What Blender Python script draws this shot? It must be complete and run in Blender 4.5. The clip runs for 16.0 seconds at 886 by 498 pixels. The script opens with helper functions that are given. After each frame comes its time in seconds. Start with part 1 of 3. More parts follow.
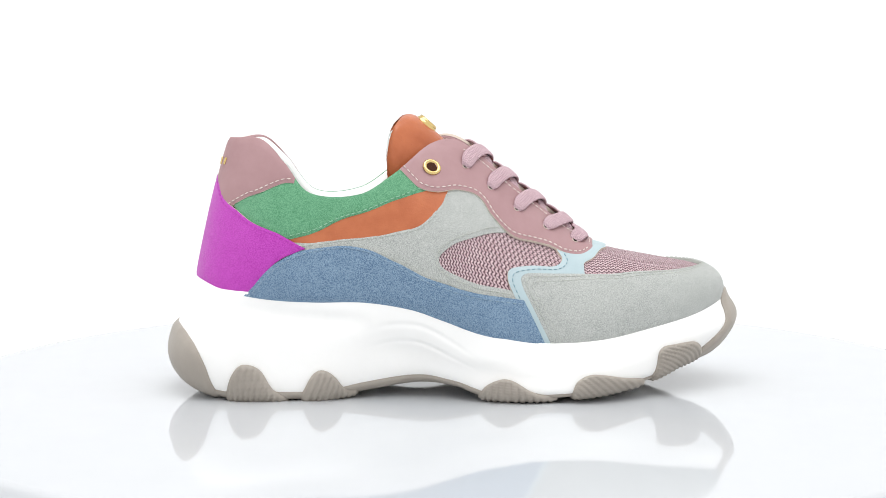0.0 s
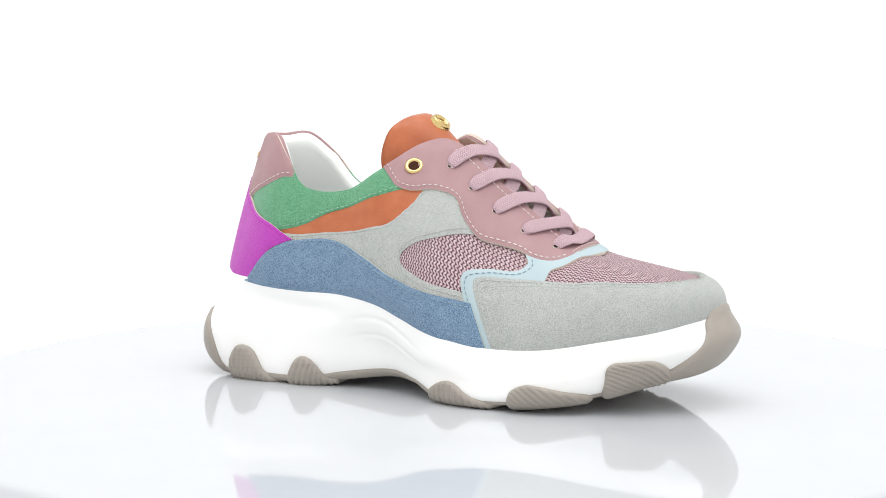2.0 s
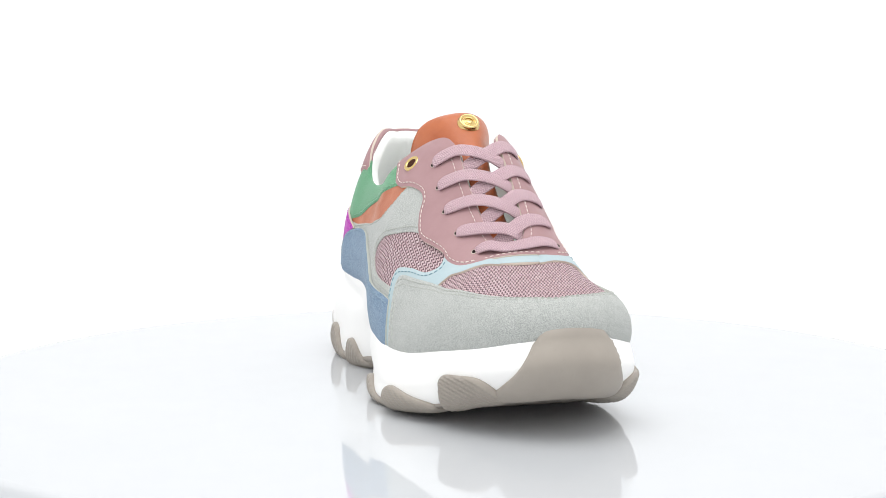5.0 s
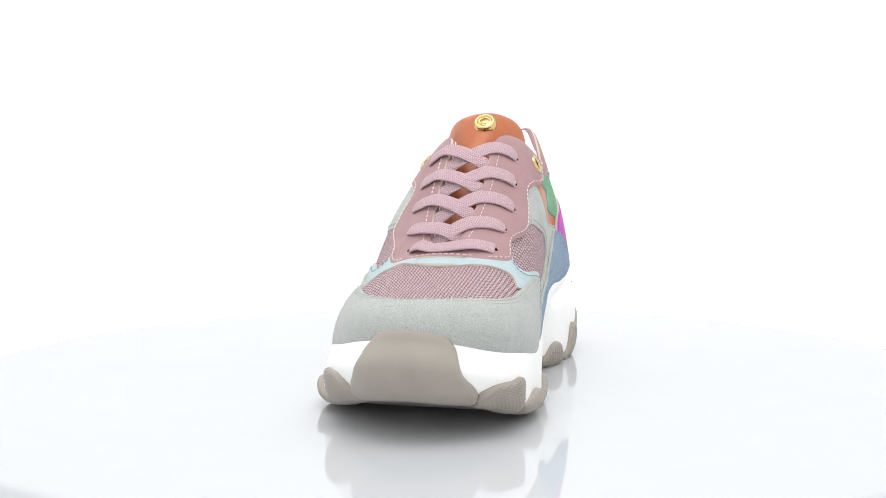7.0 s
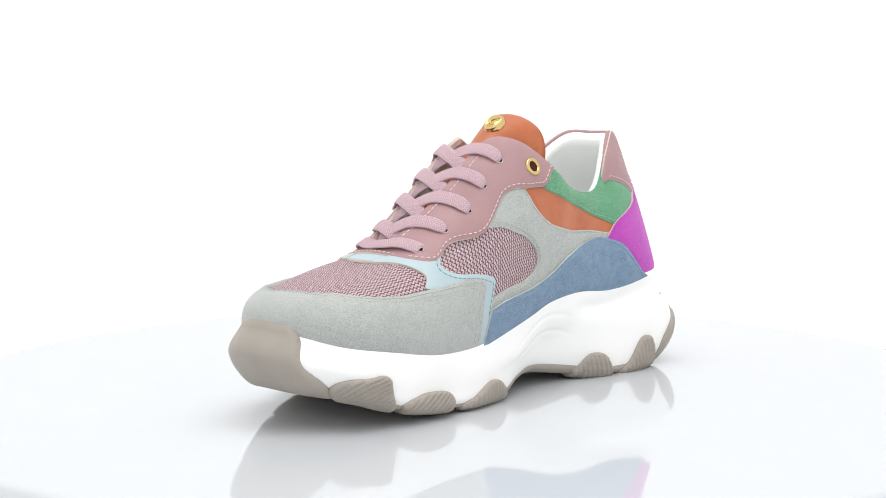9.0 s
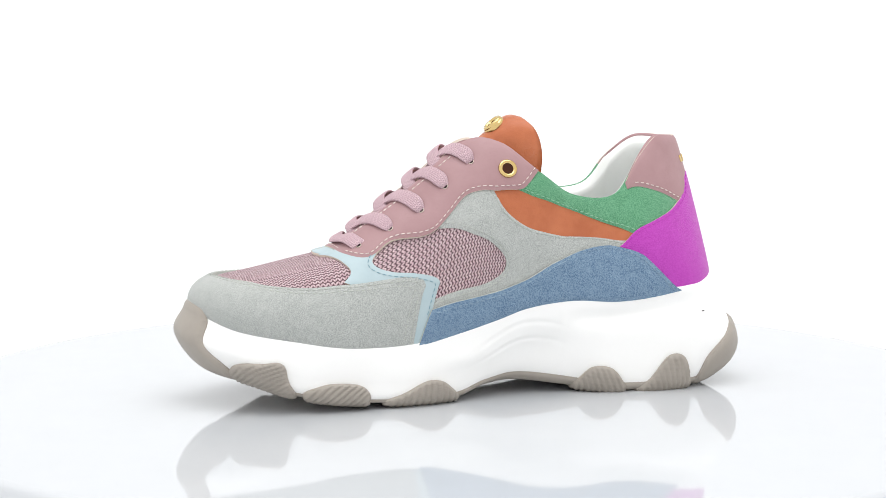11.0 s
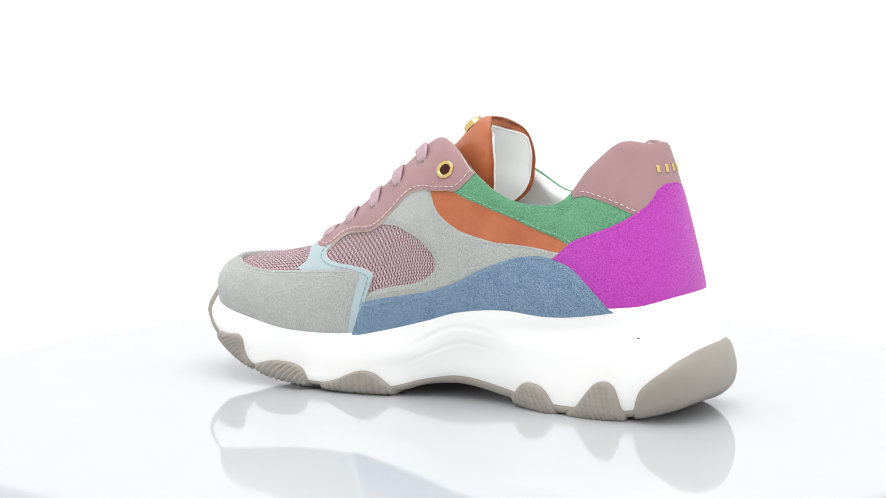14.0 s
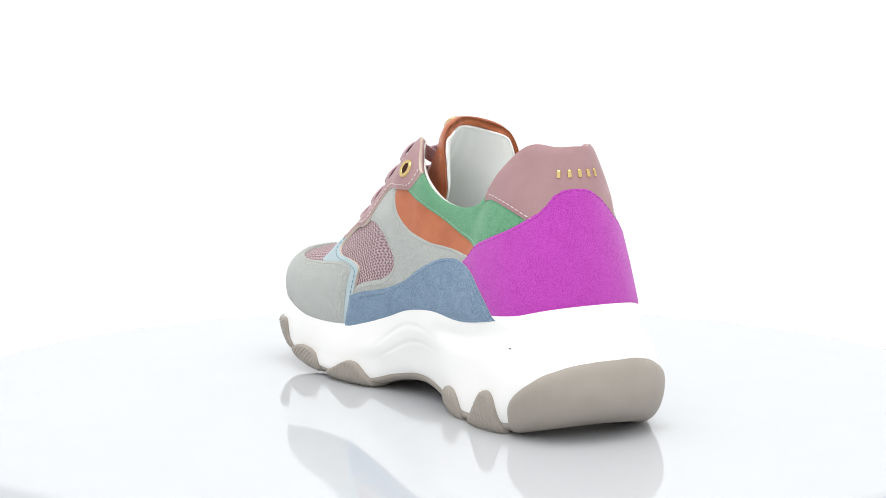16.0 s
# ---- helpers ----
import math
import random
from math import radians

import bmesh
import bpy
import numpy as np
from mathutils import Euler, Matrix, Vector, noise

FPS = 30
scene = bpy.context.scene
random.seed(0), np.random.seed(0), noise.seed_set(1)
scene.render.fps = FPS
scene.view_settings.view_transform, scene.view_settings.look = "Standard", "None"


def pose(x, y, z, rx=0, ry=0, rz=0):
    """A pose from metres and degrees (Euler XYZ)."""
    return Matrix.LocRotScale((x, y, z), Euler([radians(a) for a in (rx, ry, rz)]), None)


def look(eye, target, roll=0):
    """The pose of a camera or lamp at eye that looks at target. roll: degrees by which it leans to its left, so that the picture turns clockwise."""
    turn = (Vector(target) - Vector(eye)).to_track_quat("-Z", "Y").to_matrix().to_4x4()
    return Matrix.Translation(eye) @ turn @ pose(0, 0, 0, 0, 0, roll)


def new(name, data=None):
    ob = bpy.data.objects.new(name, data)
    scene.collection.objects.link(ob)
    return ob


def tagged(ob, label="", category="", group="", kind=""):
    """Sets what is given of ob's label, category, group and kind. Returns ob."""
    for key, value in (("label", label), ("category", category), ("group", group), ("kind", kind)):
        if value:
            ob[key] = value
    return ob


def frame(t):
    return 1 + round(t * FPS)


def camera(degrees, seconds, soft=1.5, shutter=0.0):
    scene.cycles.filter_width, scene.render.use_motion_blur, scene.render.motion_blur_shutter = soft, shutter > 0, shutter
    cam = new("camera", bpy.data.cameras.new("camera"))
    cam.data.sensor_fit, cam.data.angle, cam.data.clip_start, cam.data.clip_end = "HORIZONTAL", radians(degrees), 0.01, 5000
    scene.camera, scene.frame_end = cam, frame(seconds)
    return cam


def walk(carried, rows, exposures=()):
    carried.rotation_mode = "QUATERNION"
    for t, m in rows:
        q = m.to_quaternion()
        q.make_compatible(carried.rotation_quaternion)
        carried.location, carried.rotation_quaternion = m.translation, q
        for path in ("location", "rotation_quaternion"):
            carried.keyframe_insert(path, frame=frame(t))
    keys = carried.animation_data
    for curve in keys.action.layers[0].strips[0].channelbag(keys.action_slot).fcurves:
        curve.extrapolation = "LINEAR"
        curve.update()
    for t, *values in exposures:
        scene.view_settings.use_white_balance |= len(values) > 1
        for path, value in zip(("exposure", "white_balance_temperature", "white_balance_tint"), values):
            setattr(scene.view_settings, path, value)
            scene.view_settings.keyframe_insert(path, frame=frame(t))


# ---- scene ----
# ---------------------------------------------------------------- camera
LENS = 29.8
EYE = (0.0, -0.84, 0.1626)
TILT, PAN = 6.31, 0.525
cam = camera(LENS, 16.0, soft=0.65)
STAND = pose(*EYE, 90 - TILT, 0, PAN)
walk(cam, [(0.0, STAND), (16.0, STAND)])

# ---------------------------------------------------------------- light: a white light tent round the turntable
world = bpy.data.worlds.new("tent_light")
scene.world = world
world.use_nodes = True
sky = world.node_tree.nodes["Background"]
sky.inputs["Color"].default_value = (1.0, 0.995, 0.99, 1)
sky.inputs["Strength"].default_value = 1.19


def softbox(name, eye, target, size, power):
    lamp = bpy.data.lights.new(name, "AREA")
    lamp.shape, lamp.size, lamp.size_y, lamp.energy = "RECTANGLE", size[0], size[1], power
    ob = new(name, lamp)
    ob.matrix_world = look(eye, target)
    return ob


softbox("softbox_top", (0.0, -0.15, 1.1), (0, 0, 0), (1.0, 0.8), 6.5)


# ---------------------------------------------------------------- materials
def nodes_of(name):
    m = bpy.data.materials.new(name)
    m.use_nodes = True
    tree = m.node_tree
    return m, tree, tree.nodes["Principled BSDF"]


def put(tree, kind, **values):
    n = tree.nodes.new(kind)
    for key, value in values.items():
        n.inputs[key.replace("_", " ")].default_value = value
    return n


def mixed(tree, factor, a, b):
    """A colour mix of a and b, each a colour or a socket."""
    n = tree.nodes.new("ShaderNodeMix")
    n.data_type = "RGBA"
    tree.links.new(factor, n.inputs[0])
    for socket, value in ((n.inputs[6], a), (n.inputs[7], b)):
        if isinstance(value, tuple):
            socket.default_value = (*value, 1)
        else:
            tree.links.new(value, socket)
    return n.outputs[2]


def ramp(tree, source, lo, hi):
    n = put(tree, "ShaderNodeMapRange", From_Min=lo, From_Max=hi)
    tree.links.new(source, n.inputs["Value"])
    return n.outputs[0]


def calc(tree, op, a, b=None):
    n = tree.nodes.new("ShaderNodeMath")
    n.operation = op
    for socket, value in zip(n.inputs, (a, b)):
        if value is None:
            continue
        if isinstance(value, (int, float)):
            socket.default_value = value
        else:
            tree.links.new(value, socket)
    return n.outputs[0]


def bumped(tree, bsdf, height, strength, distance):
    n = put(tree, "ShaderNodeBump", Strength=strength, Distance=distance)
    tree.links.new(height, n.inputs["Height"])
    tree.links.new(n.outputs[0], bsdf.inputs["Normal"])


def noisy(tree, scale, detail=3.0, rough=0.6, stretch=None):
    where = tree.nodes.new("ShaderNodeTexCoord").outputs["Object"]
    if stretch:
        m = tree.nodes.new("ShaderNodeMapping")
        m.inputs["Scale"].default_value = stretch
        tree.links.new(where, m.inputs[0])
        where = m.outputs[0]
    n = put(tree, "ShaderNodeTexNoise", Scale=scale, Detail=detail, Roughness=rough)
    tree.links.new(where, n.inputs["Vector"])
    return n.outputs[0]


def suede(name, base, pale, dark):
    """Brushed suede: fine light and dark nap, broad brushed patches, fuzzy sheen."""
    m, tree, b = nodes_of(name)
    fine, broad = noisy(tree, 1900, 3, 0.85), noisy(tree, 130, 6, 0.75)
    streak = noisy(tree, 420, 3, 0.7, (0.55, 1.0, 1.0))
    nap = mixed(tree, ramp(tree, fine, 0.40, 0.585), dark, pale)
    brushed = calc(tree, "ADD", calc(tree, "MULTIPLY", broad, 0.6), calc(tree, "MULTIPLY", streak, 0.4))
    patch = mixed(tree, ramp(tree, brushed, 0.40, 0.57), dark, pale)
    both = mixed(tree, calc(tree, "ADD", 0.74, 0.0), mixed(tree, calc(tree, "ADD", 0.5, 0.0), base, patch), nap)
    tree.links.new(both, b.inputs["Base Color"])
    b.inputs["Roughness"].default_value = 0.95
    b.inputs["Specular IOR Level"].default_value = 0.15
    b.inputs["Sheen Weight"].default_value = 0.25
    b.inputs["Sheen Roughness"].default_value = 0.5
    bumped(tree, b, fine, 0.7, 0.0004)
    return m


def leather(name, base, deep, rough=0.5, grain=700, relief=0.25):
    m, tree, b = nodes_of(name)
    fine, broad = noisy(tree, grain, 3, 0.6), noisy(tree, 60, 4, 0.6)
    colour = mixed(tree, ramp(tree, broad, 0.3, 0.72), base, deep)
    tree.links.new(mixed(tree, ramp(tree, fine, 0.62, 0.85), colour, deep), b.inputs["Base Color"])
    tree.links.new(ramp(tree, broad, -1.0 + rough, 1.0 + rough), b.inputs["Roughness"])
    b.inputs["Specular IOR Level"].default_value = 0.35
    bumped(tree, b, fine, relief, 0.0003)
    return m


def woven(name, thread, shade, gap, pitch, row, lean, gloss=0.7):
    """A knit of leaning loops in rows, by the cloth's own coordinates in metres."""
    m, tree, b = nodes_of(name)
    uv = tree.nodes.new("ShaderNodeUVMap")
    uv.uv_map = "cloth"
    split = tree.nodes.new("ShaderNodeSeparateXYZ")
    tree.links.new(uv.outputs[0], split.inputs[0])
    u, v = split.outputs[0], split.outputs[1]
    zig = calc(tree, "PINGPONG", v, row)
    across = calc(tree, "DIVIDE", calc(tree, "ADD", u, calc(tree, "MULTIPLY", zig, lean)), pitch)
    loop = calc(tree, "PINGPONG", across, 0.5)
    step = calc(tree, "PINGPONG", calc(tree, "DIVIDE", v, row), 0.5)
    height = calc(tree, "MULTIPLY", calc(tree, "POWER", calc(tree, "MULTIPLY", loop, 2.0), 0.6), calc(tree, "ADD", 0.55, step))
    fine = noisy(tree, 900, 2, 0.6)
    yarn = mixed(tree, ramp(tree, fine, 0.35, 0.7), shade, thread)
    tree.links.new(mixed(tree, ramp(tree, height, 0.28, 0.62), gap, yarn), b.inputs["Base Color"])
    b.inputs["Roughness"].default_value = gloss
    b.inputs["Specular IOR Level"].default_value = 0.25
    bumped(tree, b, height, 0.8, 0.0006)
    return m


def plain(name, base, dark, rough, scale=260, relief=0.1, metal=0.0, spec=0.4):
    m, tree, b = nodes_of(name)
    fine, broad = noisy(tree, scale, 4, 0.6), noisy(tree, 35, 3, 0.6)
    colour = mixed(tree, ramp(tree, broad, 0.35, 0.75), base, dark)
    tree.links.new(mixed(tree, ramp(tree, fine, 0.6, 0.9), colour, dark), b.inputs["Base Color"])
    b.inputs["Roughness"].default_value = rough
    b.inputs["Metallic"].default_value = metal
    b.inputs["Specular IOR Level"].default_value = spec
    if relief:
        bumped(tree, b, fine, relief, 0.0003)
    return m


GREY_SUEDE = suede("grey_suede", (0.39, 0.405, 0.392), (0.535, 0.555, 0.535), (0.262, 0.28, 0.27))
BLUE_SUEDE = suede("blue_suede", (0.12, 0.21, 0.335), (0.275, 0.39, 0.505), (0.046, 0.102, 0.195))
GREEN_SUEDE = suede("green_suede", (0.085, 0.30, 0.155), (0.19, 0.43, 0.26), (0.045, 0.19, 0.09))
PURPLE_SUEDE = suede("magenta_suede", (0.45, 0.042, 0.42), (0.56, 0.085, 0.53), (0.33, 0.025, 0.30))
ORANGE_SUEDE = leather("orange_nubuck", (0.49, 0.15, 0.062), (0.37, 0.098, 0.036), 0.75, 1100, 0.45)
MAUVE_LEATHER = leather("mauve_leather", (0.372, 0.226, 0.235), (0.33, 0.195, 0.204), 0.5, 600, 0.25)
PALE_BLUE = leather("pale_blue_leather", (0.42, 0.52, 0.55), (0.38, 0.48, 0.515), 0.45, 600, 0.15)
PINK_KNIT = woven("pink_mesh_fabric", (0.70, 0.57, 0.59), (0.47, 0.31, 0.34), (0.10, 0.055, 0.066), 0.00155, 0.0012, 0.75)
LACE_KNIT = woven("lace_braid", (0.70, 0.525, 0.56), (0.56, 0.385, 0.43), (0.43, 0.29, 0.335), 0.0012, 0.00095, 0.9)
LINING = plain("white_lining", (0.87, 0.885, 0.87), (0.82, 0.84, 0.82), 0.8, 500, 0.3)
EVA = plain("white_foam_rubber", (0.92, 0.92, 0.91), (0.90, 0.90, 0.885), 0.5, 500, 0.08)
RUBBER = plain("taupe_rubber", (0.36, 0.325, 0.285), (0.31, 0.28, 0.245), 0.45, 500, 0.15)
CUT_EDGE = plain("cut_edge", (0.66, 0.58, 0.50), (0.52, 0.44, 0.38), 0.9, 900, 0.3)
CREAM_THREAD = plain("cream_thread", (0.78, 0.70, 0.66), (0.66, 0.56, 0.52), 0.8, 900, 0.3)
GREY_THREAD = plain("grey_thread", (0.50, 0.52, 0.48), (0.36, 0.38, 0.35), 0.8, 900, 0.3)
BLUE_THREAD = plain("blue_thread", (0.30, 0.40, 0.48), (0.16, 0.24, 0.33), 0.8, 900, 0.3)
GREEN_THREAD = plain("green_thread", (0.34, 0.58, 0.42), (0.20, 0.42, 0.28), 0.8, 900, 0.3)
PURPLE_THREAD = plain("magenta_thread", (0.40, 0.03, 0.37), (0.30, 0.02, 0.28), 0.8, 900, 0.3)
AQUA_THREAD = plain("aqua_thread", (0.23, 0.36, 0.42), (0.17, 0.28, 0.34), 0.8, 900, 0.3)
GOLD = plain("polished_gold", (0.68, 0.51, 0.23), (0.58, 0.42, 0.17), 0.16, 400, 0.03, 1.0)
# Dark brown that paints in the shade inside the eyelets.
EYELET_SHADE = plain("eyelet_painted_shade", (0.06, 0.022, 0.012), (0.04, 0.016, 0.01), 0.8, 300, 0.0, 0.0, 0.1)
# Near-black: painted shade in the lace holes, and the scuff's own colour.
SHADE_AND_SCUFF = plain("hole_shade_and_scuff", (0.03, 0.02, 0.02), (0.02, 0.015, 0.015), 0.9, 300, 0.0, 0.0, 0.1)
TURNTABLE_WHITE = plain("glossy_white_acrylic", (0.57, 0.59, 0.615), (0.56, 0.58, 0.605), 0.05, 20, 0.0, 0.0, 0.82)
BACKDROP_WHITE = plain("white_paper", (0.84, 0.85, 0.86), (0.82, 0.83, 0.84), 0.9, 60, 0.0, 0.0, 0.2)
# ---------------------------------------------------------------- shoe surfaces
# Stations run from the heel centre (0) to the toe centre (14); millimetres, x to the toe, y to the inner side.
# Each row: where the upper meets the sole, its upper edge, and the way it arrives there.
OUTER = [
    ((-130, 0, 57), (-113.0, 2, 126.3), (0.32, 0.0, 1.0)),
    ((-125.5, -18, 56), (-110.0, -5, 126.2), (0.25, 0.3, 1.0)),
    ((-114, -30.5, 52.5), (-98.5, -14.5, 126.1), (0.10, 0.45, 1.0)),
    ((-95, -37, 50), (-87, -23, 116), (0.0, 0.5, 1.0)),
    ((-72, -36.5, 48.5), (-74, -27, 100.5), (0.0, 0.35, 1.0)),
    ((-48, -36.5, 48.3), (-50, -26.5, 99.5), (0.0, 0.4, 1.0)),
    ((-25, -39, 45), (-32, -23.5, 110), (0.0, 0.5, 0.9)),
    ((-8, -42.5, 39.5), (-14, -9, 123), (0.0, 0.65, 0.75)),
    ((12, -46, 32.5), (2, -2, 122.5), (0.0, 0.66, 0.75)),
    ((37, -46, 28), (28, -1.5, 101), (0.0, 0.7, 0.7)),
    ((66, -42.5, 28.5), (53, 1, 81), (-0.1, 0.8, 0.6)),
    ((92, -34.2, 33), (68, 7.8, 71.8), (-0.3, 0.95, 0.08)),
    ((114, -22.5, 37.5), (97, 8, 64.8), (-0.45, 0.85, 0.05)),
    ((128.5, -8.5, 42), (112, 8, 62.8), (-0.8, 0.6, 0.15)),
    ((135, 8, 44.5), (118, 8, 61.6), (-1.0, 0.0, 0.2)),
]
INNER = [
    OUTER[0],
    ((-126, 20, 55.5), (-109.0, 8.3, 126.0), (0.25, -0.25, 1.0)),
    ((-114, 33, 51.5), (-98.5, 16, 126.5), (0.10, -0.3, 1.0)),
    ((-95, 36.5, 48), (-87, 22.5, 116), (0.0, -0.35, 1.0)),
    ((-72, 36.5, 45.8), (-73, 28.5, 98.5), (0.0, -0.2, 1.0)),
    ((-48, 37.5, 47.2), (-50, 33, 99), (0.0, -0.15, 1.0)),
    ((-25, 39, 44.6), (-32, 35.5, 110.5), (0.0, -0.2, 1.0)),
    ((-8, 41, 39.5), (-14, 27, 124), (0.0, -0.65, 0.75)),
    ((12, 43.5, 34), (2, 19, 124), (0.0, -0.75, 0.65)),
    ((35, 47, 29), (28, 19, 102.5), (0.0, -0.9, 0.5)),
    ((66, 52, 29), (53, 16.5, 83), (-0.1, -0.95, 0.3)),
    ((92, 51, 33), (68, 8.2, 71.8), (-0.3, -0.95, 0.08)),
    ((115, 44, 37.2), (97, 8, 64.8), (-0.45, -0.85, 0.05)),
    ((129, 28, 42.5), (112, 8, 62.8), (-0.8, -0.6, 0.15)),
    OUTER[14],
]
# The sole's widest line and its lower edge, station by station.
SOLE_OUT = [
    ((-144.8, 1, 22), (-134, 1, 8.2)), ((-139.5, -22.5, 22), (-132.5, -24, 7)), ((-124, -38, 24), (-115, -36, 3)),
    ((-97, -40, 24), (-95, -39, 3)), ((-70, -39.5, 24), (-70, -38, 3)), ((-48, -37, 26), (-47, -33, 6)),
    ((-25, -37, 24), (-22, -31, 9)), ((-5, -42, 19), (-4, -38, 8)), ((15, -48, 16), (12, -46, 4)),
    ((38, -51, 13), (38, -50, 3.6)), ((66, -49.5, 14), (64, -47.5, 5.2)), ((95, -37.5, 19), (90, -36, 9)),
    ((119, -24, 27), (110, -21.5, 15)), ((136, -9.5, 32), (126.5, -7, 18.5)), ((142, 8, 34.5), (131.5, 8, 20)),
]
SOLE_IN = [
    SOLE_OUT[0], ((-140, 25.5, 22), (-129.5, 25, 7)), ((-124, 38, 24), (-113.5, 35, 3.8)),
    ((-97, 39.5, 24), (-95, 38.5, 3)), ((-70, 38.5, 24), (-70, 37, 3)), ((-48, 37, 26), (-47, 32, 6)),
    ((-25, 37, 24), (-22, 30, 9)), ((-5, 41, 19), (-4, 36, 8)), ((15, 46, 16), (12, 43, 4)),
    ((38, 51, 13), (38, 49, 3.6)), ((66, 54, 14), (64, 52, 5.2)), ((95, 54, 19), (90, 51, 9)),
    ((119, 47, 27), (110, 43, 15)), ((136.5, 29.5, 32), (126.5, 27, 18.5)), SOLE_OUT[14],
]


def ring(outer, inner):
    """One closed ring of stations: 0..14 along the outer side, 15..27 back along the inner side."""
    return np.array([np.ravel(np.concatenate([np.ravel(a) for a in row])) for row in list(outer) + list(inner[13:0:-1])], float) * 0.001


UPPER_RING, SOLE_RING = ring(OUTER, INNER), ring(SOLE_OUT, SOLE_IN)
UPPER_RING[:, 6:9] *= 1000


def round_ring(table, s):
    """Catmull-Rom through the closed ring at the places s."""
    s = np.asarray(s, float) % 28
    i = np.floor(s).astype(int)
    f = (s - i)[..., None]
    a, b, c, d = (table[(i + k) % 28] for k in (-1, 0, 1, 2))
    return b + 0.5 * f * (c - a + f * (2 * a - 5 * b + 4 * c - d + f * (3 * (b - c) + d - a)))


def upper(s, v):
    """The outside of the upper: v from 0 at the sole to 1 at the top edge."""
    row = round_ring(UPPER_RING, s)
    low, top, way = row[..., 0:3], row[..., 3:6], row[..., 6:9]
    span = np.linalg.norm(top - low, axis=-1, keepdims=True)
    way = way / np.linalg.norm(way, axis=-1, keepdims=True)
    out = np.stack([low[..., 0] * 0, np.sign(low[..., 1] - 0.004) * np.minimum(np.abs(low[..., 1] - 0.004) * 4, 0.1), low[..., 0] * 0 + 1], -1)
    lean = np.clip(low[..., 0] / 0.02, 0, 1) * np.clip(-low[..., 1] / 0.02, 0, 1)
    out[..., 1] = out[..., 1] * (1 - 2.2 * lean)
    toe = np.clip((low[..., 0:1] - 0.06) / 0.06, 0, 1)
    out = out + toe * (low - np.array([0.09, 0.006, 0.03])) * np.array([4.0, 4.0, 0.0])
    heel = np.clip((-0.085 - low[..., 0:1]) / 0.03, 0, 1)
    out = out * (1 - heel) + heel * ((top - low) / span * np.array([0.85, 0.78, 1.02]))
    p1, p2 = low + out * span * (0.38 + 0.1 * toe), top - way * span * (0.3 + 0.18 * toe)
    v = np.asarray(v, float)[..., None]
    w = 1 - v
    return w ** 3 * low + 3 * w * w * v * p1 + 3 * w * v * v * p2 + v ** 3 * top


def sole(s, v):
    """The outside of the sole: v 0 at its lip (less than 0 above it), 0.4 at the widest line, 0.75 at the lower edge, 1 underneath."""
    up, row = round_ring(UPPER_RING, s), round_ring(SOLE_RING, s)
    mid, low = row[..., 0:3], row[..., 3:6]
    heart = np.stack([np.clip(low[..., 0] * 0.9, -0.10, 0.09), low[..., 0] * 0 + 0.004, low[..., 2]], -1)
    away = up[..., 0:3] - heart
    away[..., 2] = 0
    away = away / np.linalg.norm(away, axis=-1, keepdims=True)
    lip = up[..., 0:3] + away * 0.0024 + np.array([0, 0, 0.0012])
    under = low + (heart - low) * 0.35
    rise = np.array([0, 0, 0.012]) - away * 0.002
    keys = [lip + 2 * rise, lip + rise, lip, mid, low, under, under + (under - low)]
    at = np.array([-0.3, -0.15, 0.0, 0.4, 0.75, 1.0, 1.25])
    v = np.clip(np.asarray(v, float), -0.15, 1)
    i = np.clip(np.searchsorted(at, v, side="right") - 1, 1, 4)
    k = np.stack(keys, -2)
    if k.ndim == 2:
        k = np.broadcast_to(k, v.shape + k.shape)
    take = lambda j: np.take_along_axis(k, np.broadcast_to(j[..., None, None], j.shape + (1, 3)), -2)[..., 0, :]
    a, b, c, d = take(i - 1), take(i), take(i + 1), take(i + 2)
    f = ((v - at[i]) / (at[i + 1] - at[i]))[..., None]
    return b + 0.5 * f * (c - a + f * (2 * a - 5 * b + 4 * c - d + f * (3 * (b - c) + d - a)))


def facing(surface, s, v):
    """Outward normals."""
    e = 0.02
    ds = surface(s + e, v) - surface(s - e, v)
    least = -0.15 if surface is sole else 0
    lo, hi = np.clip(v - e, least, 1), np.clip(v + e, least, 1)
    n = np.cross(ds, surface(s, hi) - surface(s, lo)) * (-1 if surface is sole else 1)
    n = n / np.maximum(np.linalg.norm(n, axis=-1, keepdims=True), 1e-12)
    return n


# ---------------------------------------------------------------- building helpers
def link(name, verts, faces, mats, parent=None, label="", smooth=True, uv=None, slots=None):
    """One mesh object; uv gives each vertex its place on the cloth, slots each face its material."""
    me = bpy.data.meshes.new(name)
    me.from_pydata([tuple(map(float, p)) for p in verts], [], [tuple(f) for f in faces])
    me.update()
    if smooth:
        me.shade_smooth()
    for m in mats if isinstance(mats, (list, tuple)) else [mats]:
        me.materials.append(m)
    if slots is not None:
        me.polygons.foreach_set("material_index", slots)
    if uv is not None:
        layer = me.uv_layers.new(name="cloth")
        which = np.empty(len(me.loops), int)
        me.loops.foreach_get("vertex_index", which)
        layer.data.foreach_set("uv", np.asarray(uv, np.float32)[which].ravel())
    ob = new(name, me)
    if parent:
        ob.parent = parent
    if label:
        ob["label"] = label
    return ob


def part(name, bm, mat, parent, label="", smooth=True):
    me = bpy.data.meshes.new(name)
    bm.to_mesh(me)
    bm.free()
    if smooth:
        me.shade_smooth()
    me.materials.append(mat)
    ob = new(name, me)
    ob.parent = parent
    if label:
        ob["label"] = label
    return ob


